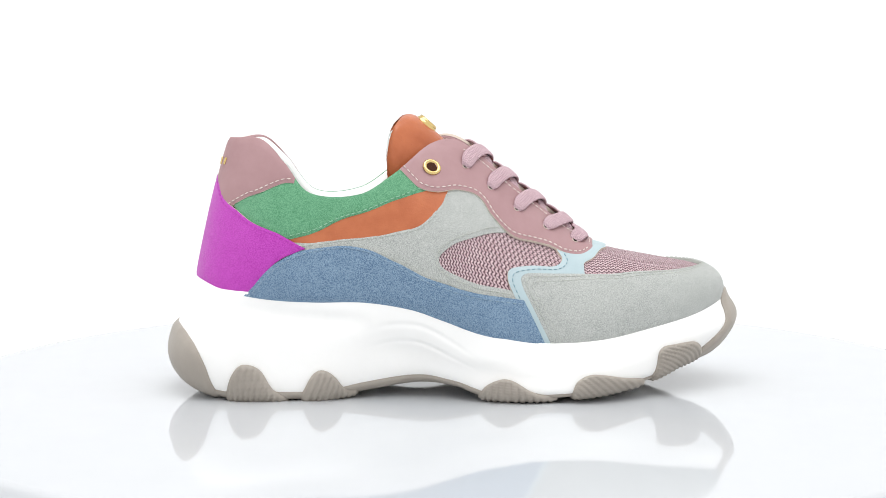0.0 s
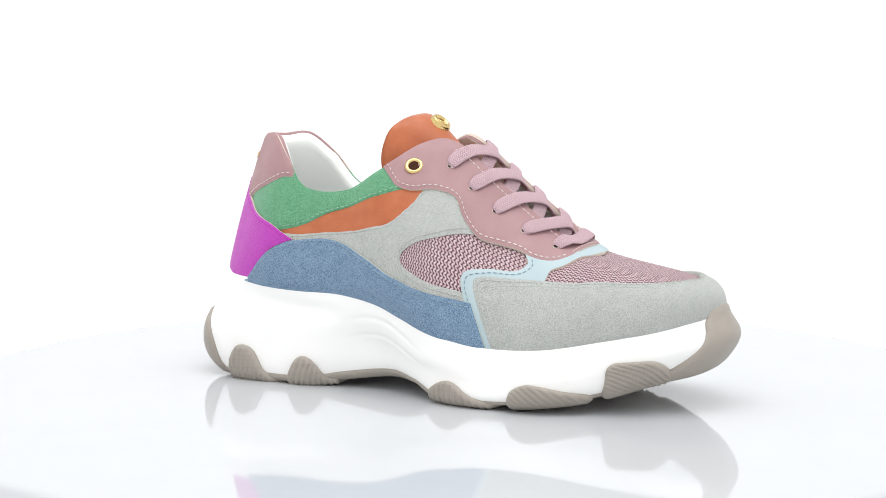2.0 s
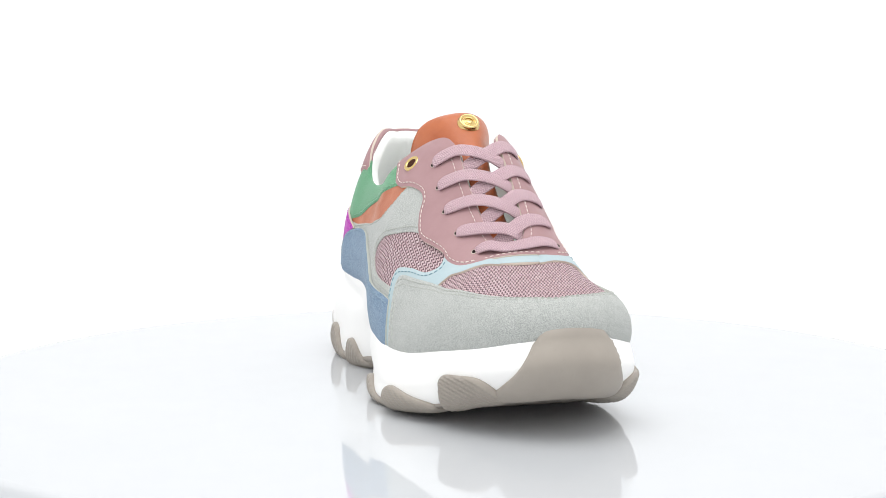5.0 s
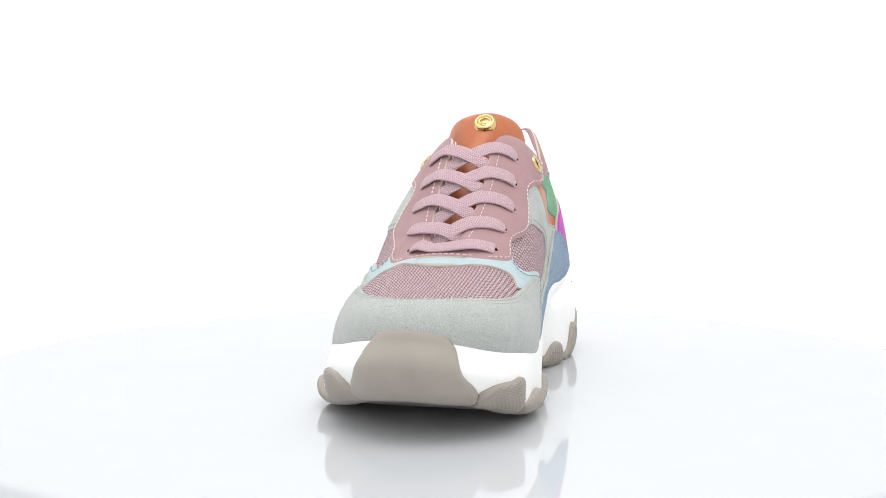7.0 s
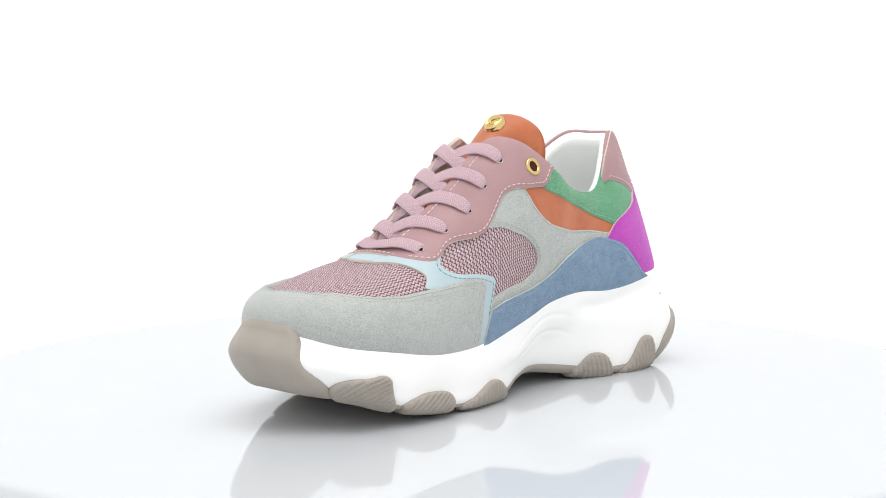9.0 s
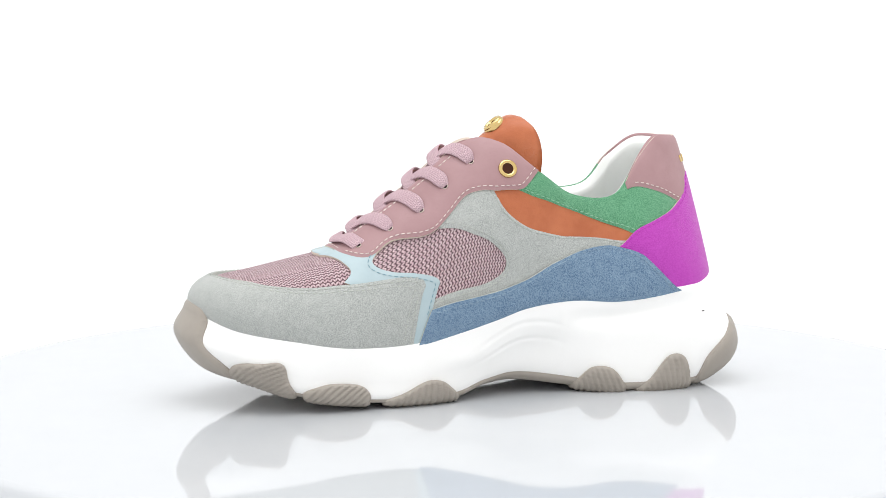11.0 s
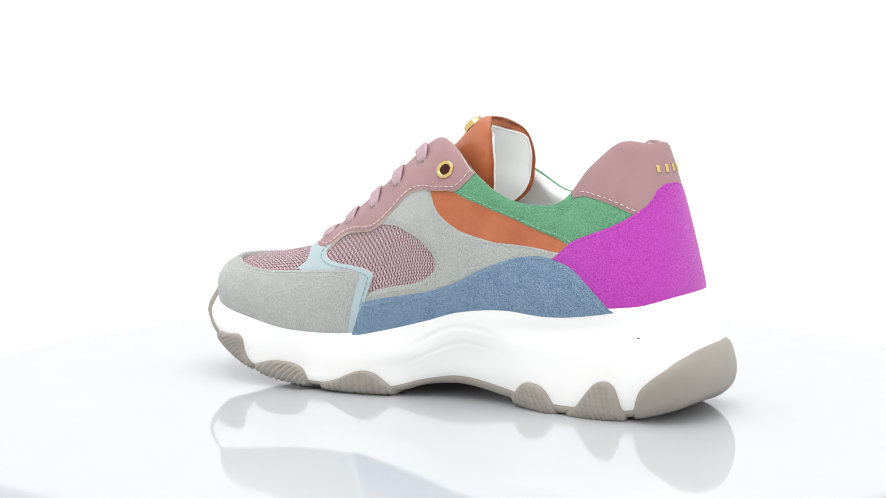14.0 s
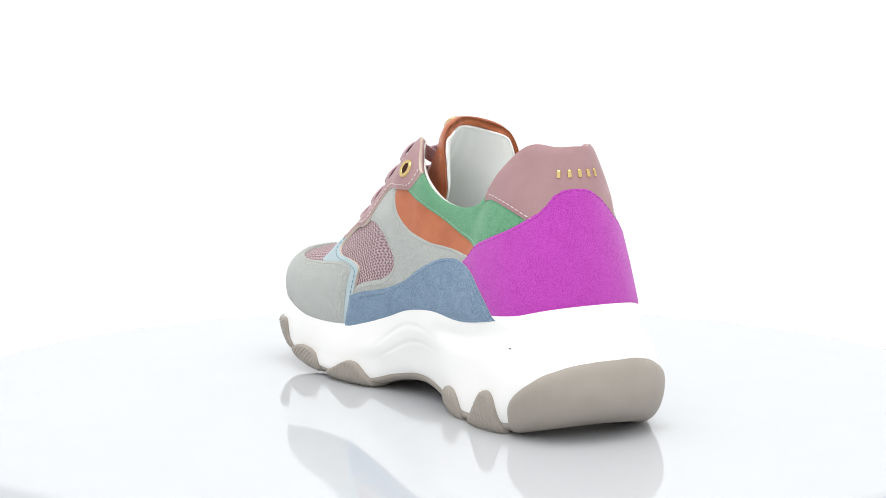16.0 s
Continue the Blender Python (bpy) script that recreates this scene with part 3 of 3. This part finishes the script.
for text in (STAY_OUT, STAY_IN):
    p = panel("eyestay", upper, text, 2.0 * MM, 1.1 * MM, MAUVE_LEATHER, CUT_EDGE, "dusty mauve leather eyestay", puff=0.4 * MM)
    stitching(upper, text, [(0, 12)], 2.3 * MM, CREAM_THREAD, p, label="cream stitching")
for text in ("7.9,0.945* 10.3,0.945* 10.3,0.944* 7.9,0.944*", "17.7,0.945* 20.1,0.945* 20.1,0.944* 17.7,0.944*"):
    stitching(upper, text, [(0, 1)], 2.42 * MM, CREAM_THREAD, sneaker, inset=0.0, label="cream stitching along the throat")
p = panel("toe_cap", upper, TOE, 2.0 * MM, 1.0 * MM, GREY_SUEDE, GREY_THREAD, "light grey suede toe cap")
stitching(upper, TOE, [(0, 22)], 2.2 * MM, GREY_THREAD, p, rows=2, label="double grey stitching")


def collar():
    """The rolled leather edge over the heel."""
    for name, a, mat, label, r, inset, drop in (("heel_binding", 3.1, MAUVE_LEATHER, "mauve leather rolled heel edge", 1.5, 0.4, 1.0),):
        s = np.linspace(-a, a, 130)
        top, n = upper(s, np.full(130, 1.0)), facing(upper, s, np.full(130, 0.97))
        verts, faces = tube(top - n * inset * MM - np.array([0, 0, drop * MM]), (0.4 + (r - 0.4) * (1 - (s / a) ** 6)) * MM, 14)
        link(name, verts, faces, mat, sneaker, label)


collar()


def tongue():
    """A padded tongue that bows back over the instep: orange nubuck outside, white inside."""
    mid = np.array([(66, 9, 66), (45, 9, 80), (28, 9, 94), (8, 9, 111), (-5, 9, 122.5), (-14, 10, 130.5), (-20.5, 10, 135.8), (-26, 10, 137.6)]) * MM
    wide = np.array([9, 15, 19, 22, 24.5, 24, 19, 6]) * MM
    back = np.array([4, 18, 37, 43.5, 33.5, 23, 13, 2]) * MM
    b = np.linspace(0, 7, 50)
    i = np.clip(b.astype(int), 0, 6)
    f = (b - i)[:, None]

    def smooth(k):
        k = k if k.ndim == 2 else k[:, None]
        q = np.concatenate([2 * k[:1] - k[1:2], k, 2 * k[-1:] - k[-2:-1]])
        p0, p1, p2, p3 = q[i], q[i + 1], q[i + 2], q[i + 3]
        return p1 + 0.5 * f * (p2 - p0 + f * (2 * p0 - 5 * p1 + 4 * p2 - p3 + f * (3 * (p1 - p2) + p3 - p0)))

    c, w, k = smooth(mid), smooth(wide), smooth(back)
    a = np.linspace(-1, 1, 41)
    sheet = c[:, None] + np.stack([-(np.abs(a)[None] ** 2.2) * k * 0.92, np.where(a > 0, 0.70, 1.0)[None] * a[None] * w + 0 * k, -(np.abs(a)[None] ** 2.2) * k * 0.30], -1)
    du, dv = np.gradient(sheet, axis=0), np.gradient(sheet, axis=1)
    n = np.cross(dv, du)
    n /= np.maximum(np.linalg.norm(n, axis=-1, keepdims=True), 1e-9)
    if n[10, 20, 2] < 0:
        n = -n
    edge = np.minimum(np.minimum(1 - np.abs(a)[None], (7 - b[:, None]) / 4), 0.14) / 0.14
    puff = np.sqrt(np.clip(1 - (1 - edge) ** 2, 0, 1))[..., None]
    front, rear = sheet + n * puff * 0.8 * MM, sheet - n * (0.3 + 3.4 * puff) * MM
    m = 41
    verts = np.concatenate([front.reshape(-1, 3), rear.reshape(-1, 3)])
    faces = [q for q in grid_faces(50, m)] + [q[::-1] for q in grid_faces(50, m, False, 50 * m)]
    loop = [i * m for i in range(50)] + [49 * m + j for j in range(1, m)] + [i * m + m - 1 for i in range(48, -1, -1)]
    o = 50 * m
    faces += [(loop[q], loop[q + 1], o + loop[q + 1], o + loop[q]) for q in range(len(loop) - 1)]
    ob = link("tongue", verts, faces, ORANGE_SUEDE, sneaker, "burnt orange nubuck tongue")
    # the white lining stops short of the folded orange rim, with a piping round it
    whole = sheet - n * (0.7 + 3.6 * puff) * MM
    pad = []
    rows = np.concatenate([np.linspace(0, 37, 38), 37 + 8.6 * np.sin(np.linspace(0, math.pi / 2, 18)[1:])])
    for r in rows:
        i0 = min(int(r), 48)
        line = whole[i0] * (1 - r + i0) + whole[i0 + 1] * (r - i0)
        left, right = (np.linalg.norm(line[p] - line[q]) / 0.05 for p, q in ((0, 1), (-1, -2)))
        close = 0.8 * (1 - math.sqrt(max(0.0, 1 - max(0.0, (r - 37) / 8.61) ** 2)))
        u = np.linspace(-1 + min(2.6 * MM / left, 0.4) + close, 1 - min(1.6 * MM / right, 0.35) - close, 41)
        pad.append(np.stack([np.interp(u, a, line[:, q]) for q in range(3)], -1))
    pad = np.array(pad)
    along, over = np.meshgrid(np.linspace(0, 1, len(rows)), np.linspace(0, 1, 41), indexing="ij")
    folds = sum(deep * np.exp(-((over - at - lean * along) / wide_fold) ** 2) for at, lean, wide_fold, deep in ((0.20, 0.25, 0.05, 0.9), (0.38, 0.22, 0.07, 1.1), (0.62, 0.02, 0.08, 0.8)))
    pad[..., 0] -= 1.7 * folds * np.sin(math.pi * np.clip((along - 0.35) / 0.65, 0, 1)) * MM
    lining = link("tongue_lining", pad.reshape(-1, 3), [q[::-1] for q in grid_faces(len(rows), m)], LINING, ob, "white textile tongue lining")
    verts, faces = tube(np.concatenate([pad[8:, 0], pad[-1, 8:-8:8], pad[:7:-1, -1]]), 0.6 * MM, 8)
    link("piping", verts, faces, LINING, lining, "white piping round the lining")
    # the round metal badge near its top
    at, up = sheet[37, 20], n[37, 20]
    badge = Matrix.Translation(at + up * 0.8 * MM) @ Vector(up).to_track_quat("Z", "Y").to_matrix().to_4x4()
    verts, faces = lathe([(0.0, 1.2), (3.1, 1.2), (3.4, 0.9), (3.6, 1.0), (3.9, 1.7), (4.5, 2.0), (5.1, 1.7), (5.4, 0.9), (5.4, 0.5), (5.8, 0.2), (5.9, -1.2)])
    ob2 = link("badge", [(badge @ Vector(p) / 1).to_tuple() for p in [Vector(q) * MM for q in verts]], [q for q in faces], GOLD, ob, "round polished gold badge")
    for r0, span, turn in ((2.6, 4.4, 0.4), (1.5, 3.6, 2.6)):
        path = [badge @ Vector((r0 * MM * math.cos(turn + span * q / 20), r0 * MM * math.sin(turn + span * q / 20), 1.3 * MM)) for q in range(21)]
        verts, faces = tube(path, 0.32 * MM, 8)
        link("emblem", verts, faces, GOLD, ob2, "raised gold ring emblem")


tongue()

HOLES_OUT = [(7.95, 0.835), (8.45, 0.80), (8.93, 0.785), (9.47, 0.79), (10.12, 0.825)]
HOLES_IN = [(20.1, 0.838), (19.55, 0.781), (19.1, 0.744), (18.55, 0.745), (17.97, 0.735)]


def eyelets():
    for s, v, turn in ((6.95, 0.825, 8), (21.1, 0.822, 0)):
        m = seat(s, v, 2.9 * MM) @ pose(0, 0, 0, 0, turn, 0)
        verts, faces = lathe([(4.7, -0.8), (4.6, -0.1), (4.3, 0.2), (3.8, 0.35), (3.2, 0.25), (2.8, 0.0), (2.6, -0.3), (2.6, -1.2)])
        ob = link("eyelet", [(m @ (Vector(p) * MM)).to_tuple() for p in verts], [f[::-1] for f in faces], GOLD, sneaker, "polished gold eyelet ring")
        # Nothing is cut through: a shallow dark disc paints the opening's shade.
        verts, faces = lathe([(2.8, -0.2), (1.5, -0.25), (0.02, -0.25)])
        link("hole", [(m @ (Vector(p) * MM)).to_tuple() for p in verts], [f[::-1] for f in faces], EYELET_SHADE, ob, "dark brown disc painted as the shade inside the eyelet")
    for s, v in HOLES_OUT + HOLES_IN:
        m = seat(s, v, 2.65 * MM)
        # The hole isn't open: a flat disc carries its shade as colour.
        verts, faces = lathe([(1.5, -0.15), (1.35, 0.1), (1.2, 0.08), (1.1, 0.0), (0.02, 0.0)], 20)
        ob = link("lace_hole", [(m @ (Vector(p) * MM)).to_tuple() for p in verts], [f[::-1] for f in faces], [CUT_EDGE, SHADE_AND_SCUFF], sneaker, "lace hole with pale edge, its shade a painted dark disc",
                  slots=[0] * 40 + [1] * 40)


eyelets()


def lace(path, normals, width=7.6 * MM, thick=1.6 * MM, label="flat dusty pink braided lace"):
    """A flat braided band along a path, rounded in section."""
    path, normals = np.asarray(path, float), np.asarray(normals, float)
    k = len(path)
    at = np.linspace(0, k - 1, 12 * (k - 1) + 1)
    i = np.clip(at.astype(int), 0, k - 2)
    f = (at - i)[:, None]

    def smooth(q):
        q = np.concatenate([2 * q[:1] - q[1:2], q, 2 * q[-1:] - q[-2:-1]])
        a, b, c, d = q[i], q[i + 1], q[i + 2], q[i + 3]
        return b + 0.5 * f * (c - a + f * (2 * a - 5 * b + 4 * c - d + f * (3 * (b - c) + d - a)))

    p, n = smooth(path), smooth(normals)
    t = np.gradient(p, axis=0)
    t /= np.linalg.norm(t, axis=1, keepdims=True)
    n = n - t * np.sum(n * t, 1, keepdims=True)
    n /= np.linalg.norm(n, axis=1, keepdims=True)
    w = np.cross(n, t)
    run = np.concatenate([[0], np.cumsum(np.linalg.norm(np.diff(p, axis=0), axis=1))])
    pinch = 1 - 0.45 * np.exp(-(run / 0.0035) ** 2)
    sides = 18
    turn = np.arange(sides) * math.tau / sides
    co, si = np.sign(np.cos(turn)) * np.abs(np.cos(turn)) ** 0.7, np.sign(np.sin(turn)) * np.abs(np.sin(turn)) ** 0.8
    verts = p[:, None] + (pinch[:, None] * width / 2)[..., None] * co[None, :, None] * w[:, None] + thick / 2 * si[None, :, None] * n[:, None]
    m = len(p)
    faces = [(q * sides + j, q * sides + (j + 1) % sides, (q + 1) * sides + (j + 1) % sides, (q + 1) * sides + j) for q in range(m - 1) for j in range(sides)]
    faces += [tuple(range(sides))[::-1], tuple((m - 1) * sides + j for j in range(sides))]
    uv = np.stack([np.broadcast_to(run[:, None], (m, sides)), np.broadcast_to(co[None] * width / 2, (m, sides)) + 0.02], -1).reshape(-1, 2)
    return link("lace", verts.reshape(-1, 3), faces, LACE_KNIT, sneaker, label, uv=uv)


CREST = np.array([0.68, 0.0, 0.73])


def spot(s, v, lift):
    s, v = np.array(s), np.array(v)
    return upper(s, v) + facing(upper, s, v) * lift * MM


def row_at(holes, k):
    """The station of a row of holes, also between rows and past the last."""
    i = min(int(k), 3)
    return holes[i][0] + (holes[i + 1][0] - holes[i][0]) * (k - i)


def laces():
    for k in range(4):
        for near, far, rise in ((HOLES_OUT, HOLES_IN, 1.4), (HOLES_IN, HOLES_OUT, 0.2)):
            s, v = near[k]
            n = facing(upper, np.array(s), np.array(v))
            s1, s2 = row_at(near, k + 0.62), row_at(far, k + 1.25)
            rim, far_rim = spot(s1, 0.985, 0) + CREST * (2.9 + rise) * MM, spot(s2, 0.985, 0)
            mid = (rim + far_rim) / 2 + CREST * (1.6 + rise) * MM
            tail = far_rim - CREST * 0.5 * MM
            past = spot(row_at(far, k + 1.4), 0.9, -4.0)
            hole = spot(s, v, 0.0)
            half = spot(row_at(near, k + 0.3), (v + 1) / 2, 0)
            toward = half - hole
            toward /= np.linalg.norm(toward)
            path = [hole + n * 1.0 * MM - toward * 0.1 * MM, hole + n * 3.2 * MM + toward * 1.5 * MM, half + n * 3.5 * MM, rim, mid, tail, past]
            lace(path, [n * 0.5 + toward * -0.9, n, n * 0.7 + CREST * 0.3, n * 0.2 + CREST * 0.8, CREST, CREST, CREST])
    (s, v), (s2, v2) = HOLES_OUT[4], HOLES_IN[4]
    a, b = spot(s, v, 0.3), spot(s2, v2, 0.3)
    n, n2 = facing(upper, np.array(s), np.array(v)), facing(upper, np.array(s2), np.array(v2))
    up = np.array([0.45, 0, 0.9])
    ra, rb = spot(10.6, 0.985, 3.3), spot(17.42, 0.985, 3.3)
    lace([a + (b - a) * 0.02, a + n * 3.2 * MM + (b - a) * 0.05, (a + ra) / 2 + (n + up) * 1.7 * MM, ra, rb, (b + rb) / 2 + (n2 + up) * 1.7 * MM, b + n2 * 3.2 * MM - (b - a) * 0.05, b - (b - a) * 0.02],
         [n + np.array([0, -0.9, 0]), n, n + up, up, up, n2 + up, n2, n2 + np.array([0, 0.9, 0])], label="flat dusty pink braided lace straight across the toe end")



def bridge():
    """The leather that joins both eyestays below the last lace, and the trim that runs on before it."""
    half = (np.arange(32) + 0.5) / 32
    stay_edge = ((0.62, 0.688, 0.781, 1.0), (9.75, 10.15, 10.65, 11.06)), ((0.57, 0.619, 0.75, 1.0), (9.75, 9.95, 10.5, 11.06))
    trim_edge = ((0.62, 0.681, 0.819, 1.0), (10.3, 10.55, 11.05, 11.36)), ((0.57, 0.638, 0.812, 1.0), (10.2, 10.4, 11.0, 11.36))
    throat = ((0.6, 0.8, 1.0), (10.1, 10.3, 10.4)), ((0.6, 0.8, 1.0), (10.1, 10.3, 10.4))
    for name, back, front, least, lift, mat, label in (("trim_bridge", stay_edge, trim_edge, 0.72, 1.75, PALE_BLUE, "pale blue leather trim across the toe end"),
                                                       ("eyestay_bridge", throat, stay_edge, 0.80, 2.45, MAUVE_LEATHER, "dusty mauve leather below the lacing")):
        columns = []
        for side, order in ((0, -1), (1, 1)):
            for f in half[::order]:
                v = 1 - (1 - least) * f
                a, b = np.interp(v, *back[side]), np.interp(v, *front[side])
                s = np.linspace(a, max(b, a + 0.02), 12)
                s = s if side == 0 else 28 - s
                w = np.full(12, min(v, 0.99))
                columns.append(upper(s, w) + facing(upper, s, w) * (lift - 0.5 * f ** 4) * MM)
        grid = np.array(columns)
        for _ in range(260):
            grid[1:-1] += 0.25 * (grid[2:] - 2 * grid[1:-1] + grid[:-2])
        grid[..., 2] += 0.35 * MM * np.exp(-np.linspace(-2.2, 2.2, 64) ** 2)[:, None]
        n = np.cross(np.gradient(grid, axis=0), np.gradient(grid, axis=1))
        n /= np.maximum(np.linalg.norm(n, axis=-1, keepdims=True), 1e-12)
        if n[32, 6, 2] < 0:
            n = -n
        ends = [grid[:, :1] - n[:, :1] * 1.6 * MM, grid[:, :1] - n[:, :1] * 0.15 * MM, grid[:, 1:-1], grid[:, -1:] - n[:, -1:] * 0.15 * MM, grid[:, -1:] - n[:, -1:] * 1.6 * MM]
        sheet = np.concatenate(ends, 1)
        k, m = sheet.shape[:2]
        ob = link(name, sheet.reshape(-1, 3), grid_faces(k, m), [mat, CUT_EDGE], sneaker, label, slots=[1 if j == m - 2 else 0 for i in range(k - 1) for j in range(m - 1)])
        if name == "eyestay_bridge":
            verts, faces = [], []
            sew(grid[:, 9] + n[:, 9] * 0.1 * MM, n[:, 9], verts, faces)
            tagged(link("stitching", verts, faces, CREAM_THREAD, ob, "cream stitching"), kind="stuff")


bridge()
laces()


def heel_mark():
    """Five small raised gold bars across the heel tab, in place of the maker's word."""
    for k in range(5):
        s = -0.82 + 0.40 * k
        m = seat(s, 0.81, 2.4 * MM)
        bm = bmesh.new()
        bmesh.ops.create_cube(bm, size=1.0, matrix=Matrix.Diagonal((1.8 * MM, 3.7 * MM, 0.9 * MM, 1)))
        bmesh.ops.bevel(bm, geom=bm.edges[:], offset=0.2 * MM, segments=1, affect="EDGES")
        bmesh.ops.transform(bm, matrix=m, verts=bm.verts[:])
        part("gold_mark", bm, GOLD, sneaker, "raised gold metal shape on the heel tab")


heel_mark()


# ---------------------------------------------------------------- rubber pieces of the sole
def ribbed(lean, pitch=2.5 * MM, deep=0.95 * MM):
    """Slanting ribs that fade towards the piece's edge, on a rounded swell."""
    def relief(two, gap):
        wave = np.abs(np.sin(math.pi * (two[:, 0] + lean * two[:, 1]) / pitch)) ** 0.7
        fade = np.clip(gap / (1.6 * MM), 0, 1)
        beads = 0.16 * np.sin(math.tau * two[:, 1] / (1.9 * MM))
        return (wave - 0.6 + beads * wave) * deep * fade + 1.0 * MM * np.sqrt(np.clip(1 - (1 - np.clip(gap / (2.5 * MM), 0, 1)) ** 2, 0, 1))
    return relief


def swell(two, gap):
    return 1.2 * MM * np.sqrt(np.clip(1 - (1 - np.clip(gap / (3 * MM), 0, 1)) ** 2, 0, 1))


LUGS = (
    ("2,0.95* 2,0.78 2.15,0.669 2.5,0.513 2.7,0.481 2.95,0.525 3.15,0.675 3.4,0.78 3.4,0.95*", 0.35),
    ("3.65,0.95* 3.65,0.78 3.75,0.65 3.9,0.55 4.1,0.531 4.35,0.594 4.6,0.738 4.8,0.78 4.8,0.95*", 0.35),
    ("7.8,0.95* 7.8,0.769 7.9,0.594 8.2,0.488 8.5,0.506 8.9,0.663 9.3,0.775 9.3,0.95*", -0.1),
    ("9.55,0.95* 9.55,0.769 9.6,0.506 9.8,0.4 10.05,0.419 10.4,0.519 10.95,0.713 10.95,0.95*", -0.5),
    ("11.15,0.95* 11.15,0.72 11.05,0.4 11.15,0.281 11.4,0.3 11.9,0.42 12.5,0.7 12.5,0.95*", -0.8),
    ("24.5,0.95* 24.5,0.78 24.7,0.688 25,0.525 25.2,0.481 25.4,0.506 25.65,0.631 25.95,0.78 25.95,0.95*", -0.35),
    ("23.15,0.95* 23.15,0.78 23.25,0.7 23.5,0.588 23.85,0.562 24.1,0.613 24.3,0.78 24.3,0.95*", -0.35),
    ("18.55,0.95* 18.55,0.75 18.9,0.594 19.3,0.463 19.6,0.456 19.85,0.537 20.05,0.75 20.05,0.95*", 0.1),
    ("17.1,0.95* 17.1,0.681 17.5,0.488 17.8,0.425 18.15,0.431 18.3,0.556 18.3,0.775 18.3,0.95*", 0.5),
    ("15.65,0.95* 15.65,0.613 16.5,0.356 16.8,0.275 16.95,0.35 16.95,0.6 16.95,0.95*", 0.8),
)
for text, lean in LUGS:
    panel("lug", sole, text, 1.4 * MM, 3.0 * MM, RUBBER, RUBBER, "ribbed taupe rubber lug", 1.0 * MM, 0.62 * MM, 0.4 * MM, ribbed(lean))
panel("heel_bumper", sole, "1.75,0.98* 1.8,0.694 1.9,0.494 1.7,0.36 1.25,0.285 0.7,0.255 0.2,0.253 -0.35,0.255 -0.9,0.274 -1.5,0.339 -2.05,0.504 -1.95,0.705 -1.8,0.98*",
      0.8 * MM, 2.5 * MM, RUBBER, RUBBER, "smooth taupe rubber heel bumper", 1.2 * MM, 1.6 * MM, 0.3 * MM, swell)
panel("toe_bumper", sole, "11.9,0.98* 12.25,0.66 12.78,0.42 13.08,0.2 13.26,0.03 13.5,-0.045 14.05,-0.057 14.65,-0.055 14.95,-0.035 15.13,0.06 15.3,0.396 15.6,0.6 15.7,0.98*",
      0.8 * MM, 2.5 * MM, RUBBER, RUBBER, "smooth taupe rubber toe bumper", 1.2 * MM, 1.6 * MM, 0.3 * MM, swell)


panel("scuff_mark", sole, "25.89,0.190 25.95,0.189 25.97,0.192 25.92,0.194", 0.05 * MM, 0.1 * MM, SHADE_AND_SCUFF, SHADE_AND_SCUFF, "tiny dark scuff on the foam", 0.4 * MM, 0.4 * MM, 0.0)


def treads():
    """Flat rubber blocks under the sole, which meet the turntable."""
    for x0, x1, y0, y1 in ((-114, -92, -22, 22), (-84, -62, -22, 22), (20, 40, -28, 30), (44, 54, -24, 32)):
        bm = bmesh.new()
        bmesh.ops.create_cube(bm, size=1.0, matrix=Matrix.Translation(Vector(((x0 + x1) / 2, (y0 + y1) / 2, 2.3)) * MM) @ Matrix.Diagonal(((x1 - x0) * MM, (y1 - y0) * MM, 4.6 * MM, 1)))
        bmesh.ops.bevel(bm, geom=bm.edges[:], offset=1.0 * MM, segments=2, affect="EDGES")
        part("tread_block", bm, RUBBER, sneaker)


def toe_tread():
    """The rubber plate under the toes, curving up from the ground to the bumper."""
    xs = np.linspace(50, 121, 26)
    z = np.interp(xs, (50, 58, 68, 82, 98, 112, 121), (0.3, 1.0, 2.4, 5.0, 9.2, 14.2, 18.2))
    left, right = np.interp(xs, (38, 64, 90, 110, 124), (-44, -41, -30, -16, -2)), np.interp(xs, (38, 64, 90, 110, 124), (43, 46, 44, 35, 19))
    f = np.linspace(0, 1, 25)
    side = 1 - np.sqrt(np.clip(1 - np.abs(2 * f - 1) ** 6, 0, 1))
    nose = 1 - np.sqrt(np.clip(1 - np.clip((xs - 113) / 8, 0, 1) ** 2, 0, 1))
    y = left[:, None] + (right - left)[:, None] * f[None]
    height = z[:, None] + 3.0 * side[None] + 2.0 * nose[:, None]
    low = np.stack([np.broadcast_to(xs[:, None], y.shape), y, height], -1)
    verts = np.concatenate([low.reshape(-1, 3), (low + np.array([0, 0, 4.0])).reshape(-1, 3)]) * MM
    n, m = y.shape
    loop = [(i, 0) for i in range(n)] + [(n - 1, j) for j in range(1, m)] + [(i, m - 1) for i in range(n - 2, -1, -1)] + [(0, j) for j in range(m - 2, 0, -1)]
    loop = [i * m + j for i, j in loop]
    faces = [q[::-1] for q in grid_faces(n, m)] + grid_faces(n, m, False, n * m)
    faces += [(a, b, n * m + b, n * m + a) for a, b in zip(loop, loop[1:] + loop[:1])]
    link("toe_tread", verts, faces, RUBBER, sneaker, "smooth taupe rubber tread rising to the toe")


treads()
toe_tread()


# ---------------------------------------------------------------- what moves
def motions():
    """The turntable carries the sneaker round, clockwise as seen from above."""
    walk(turntable, [(t, pose(0, 0, 0, 0, 0, 3.0 - 15.3213 * t)) for t in range(17)])
    walk(sneaker, [(t, pose(0, 0, 0, 0, 0, 3.0 - 15.3213 * t)) for t in range(17)])


motions()
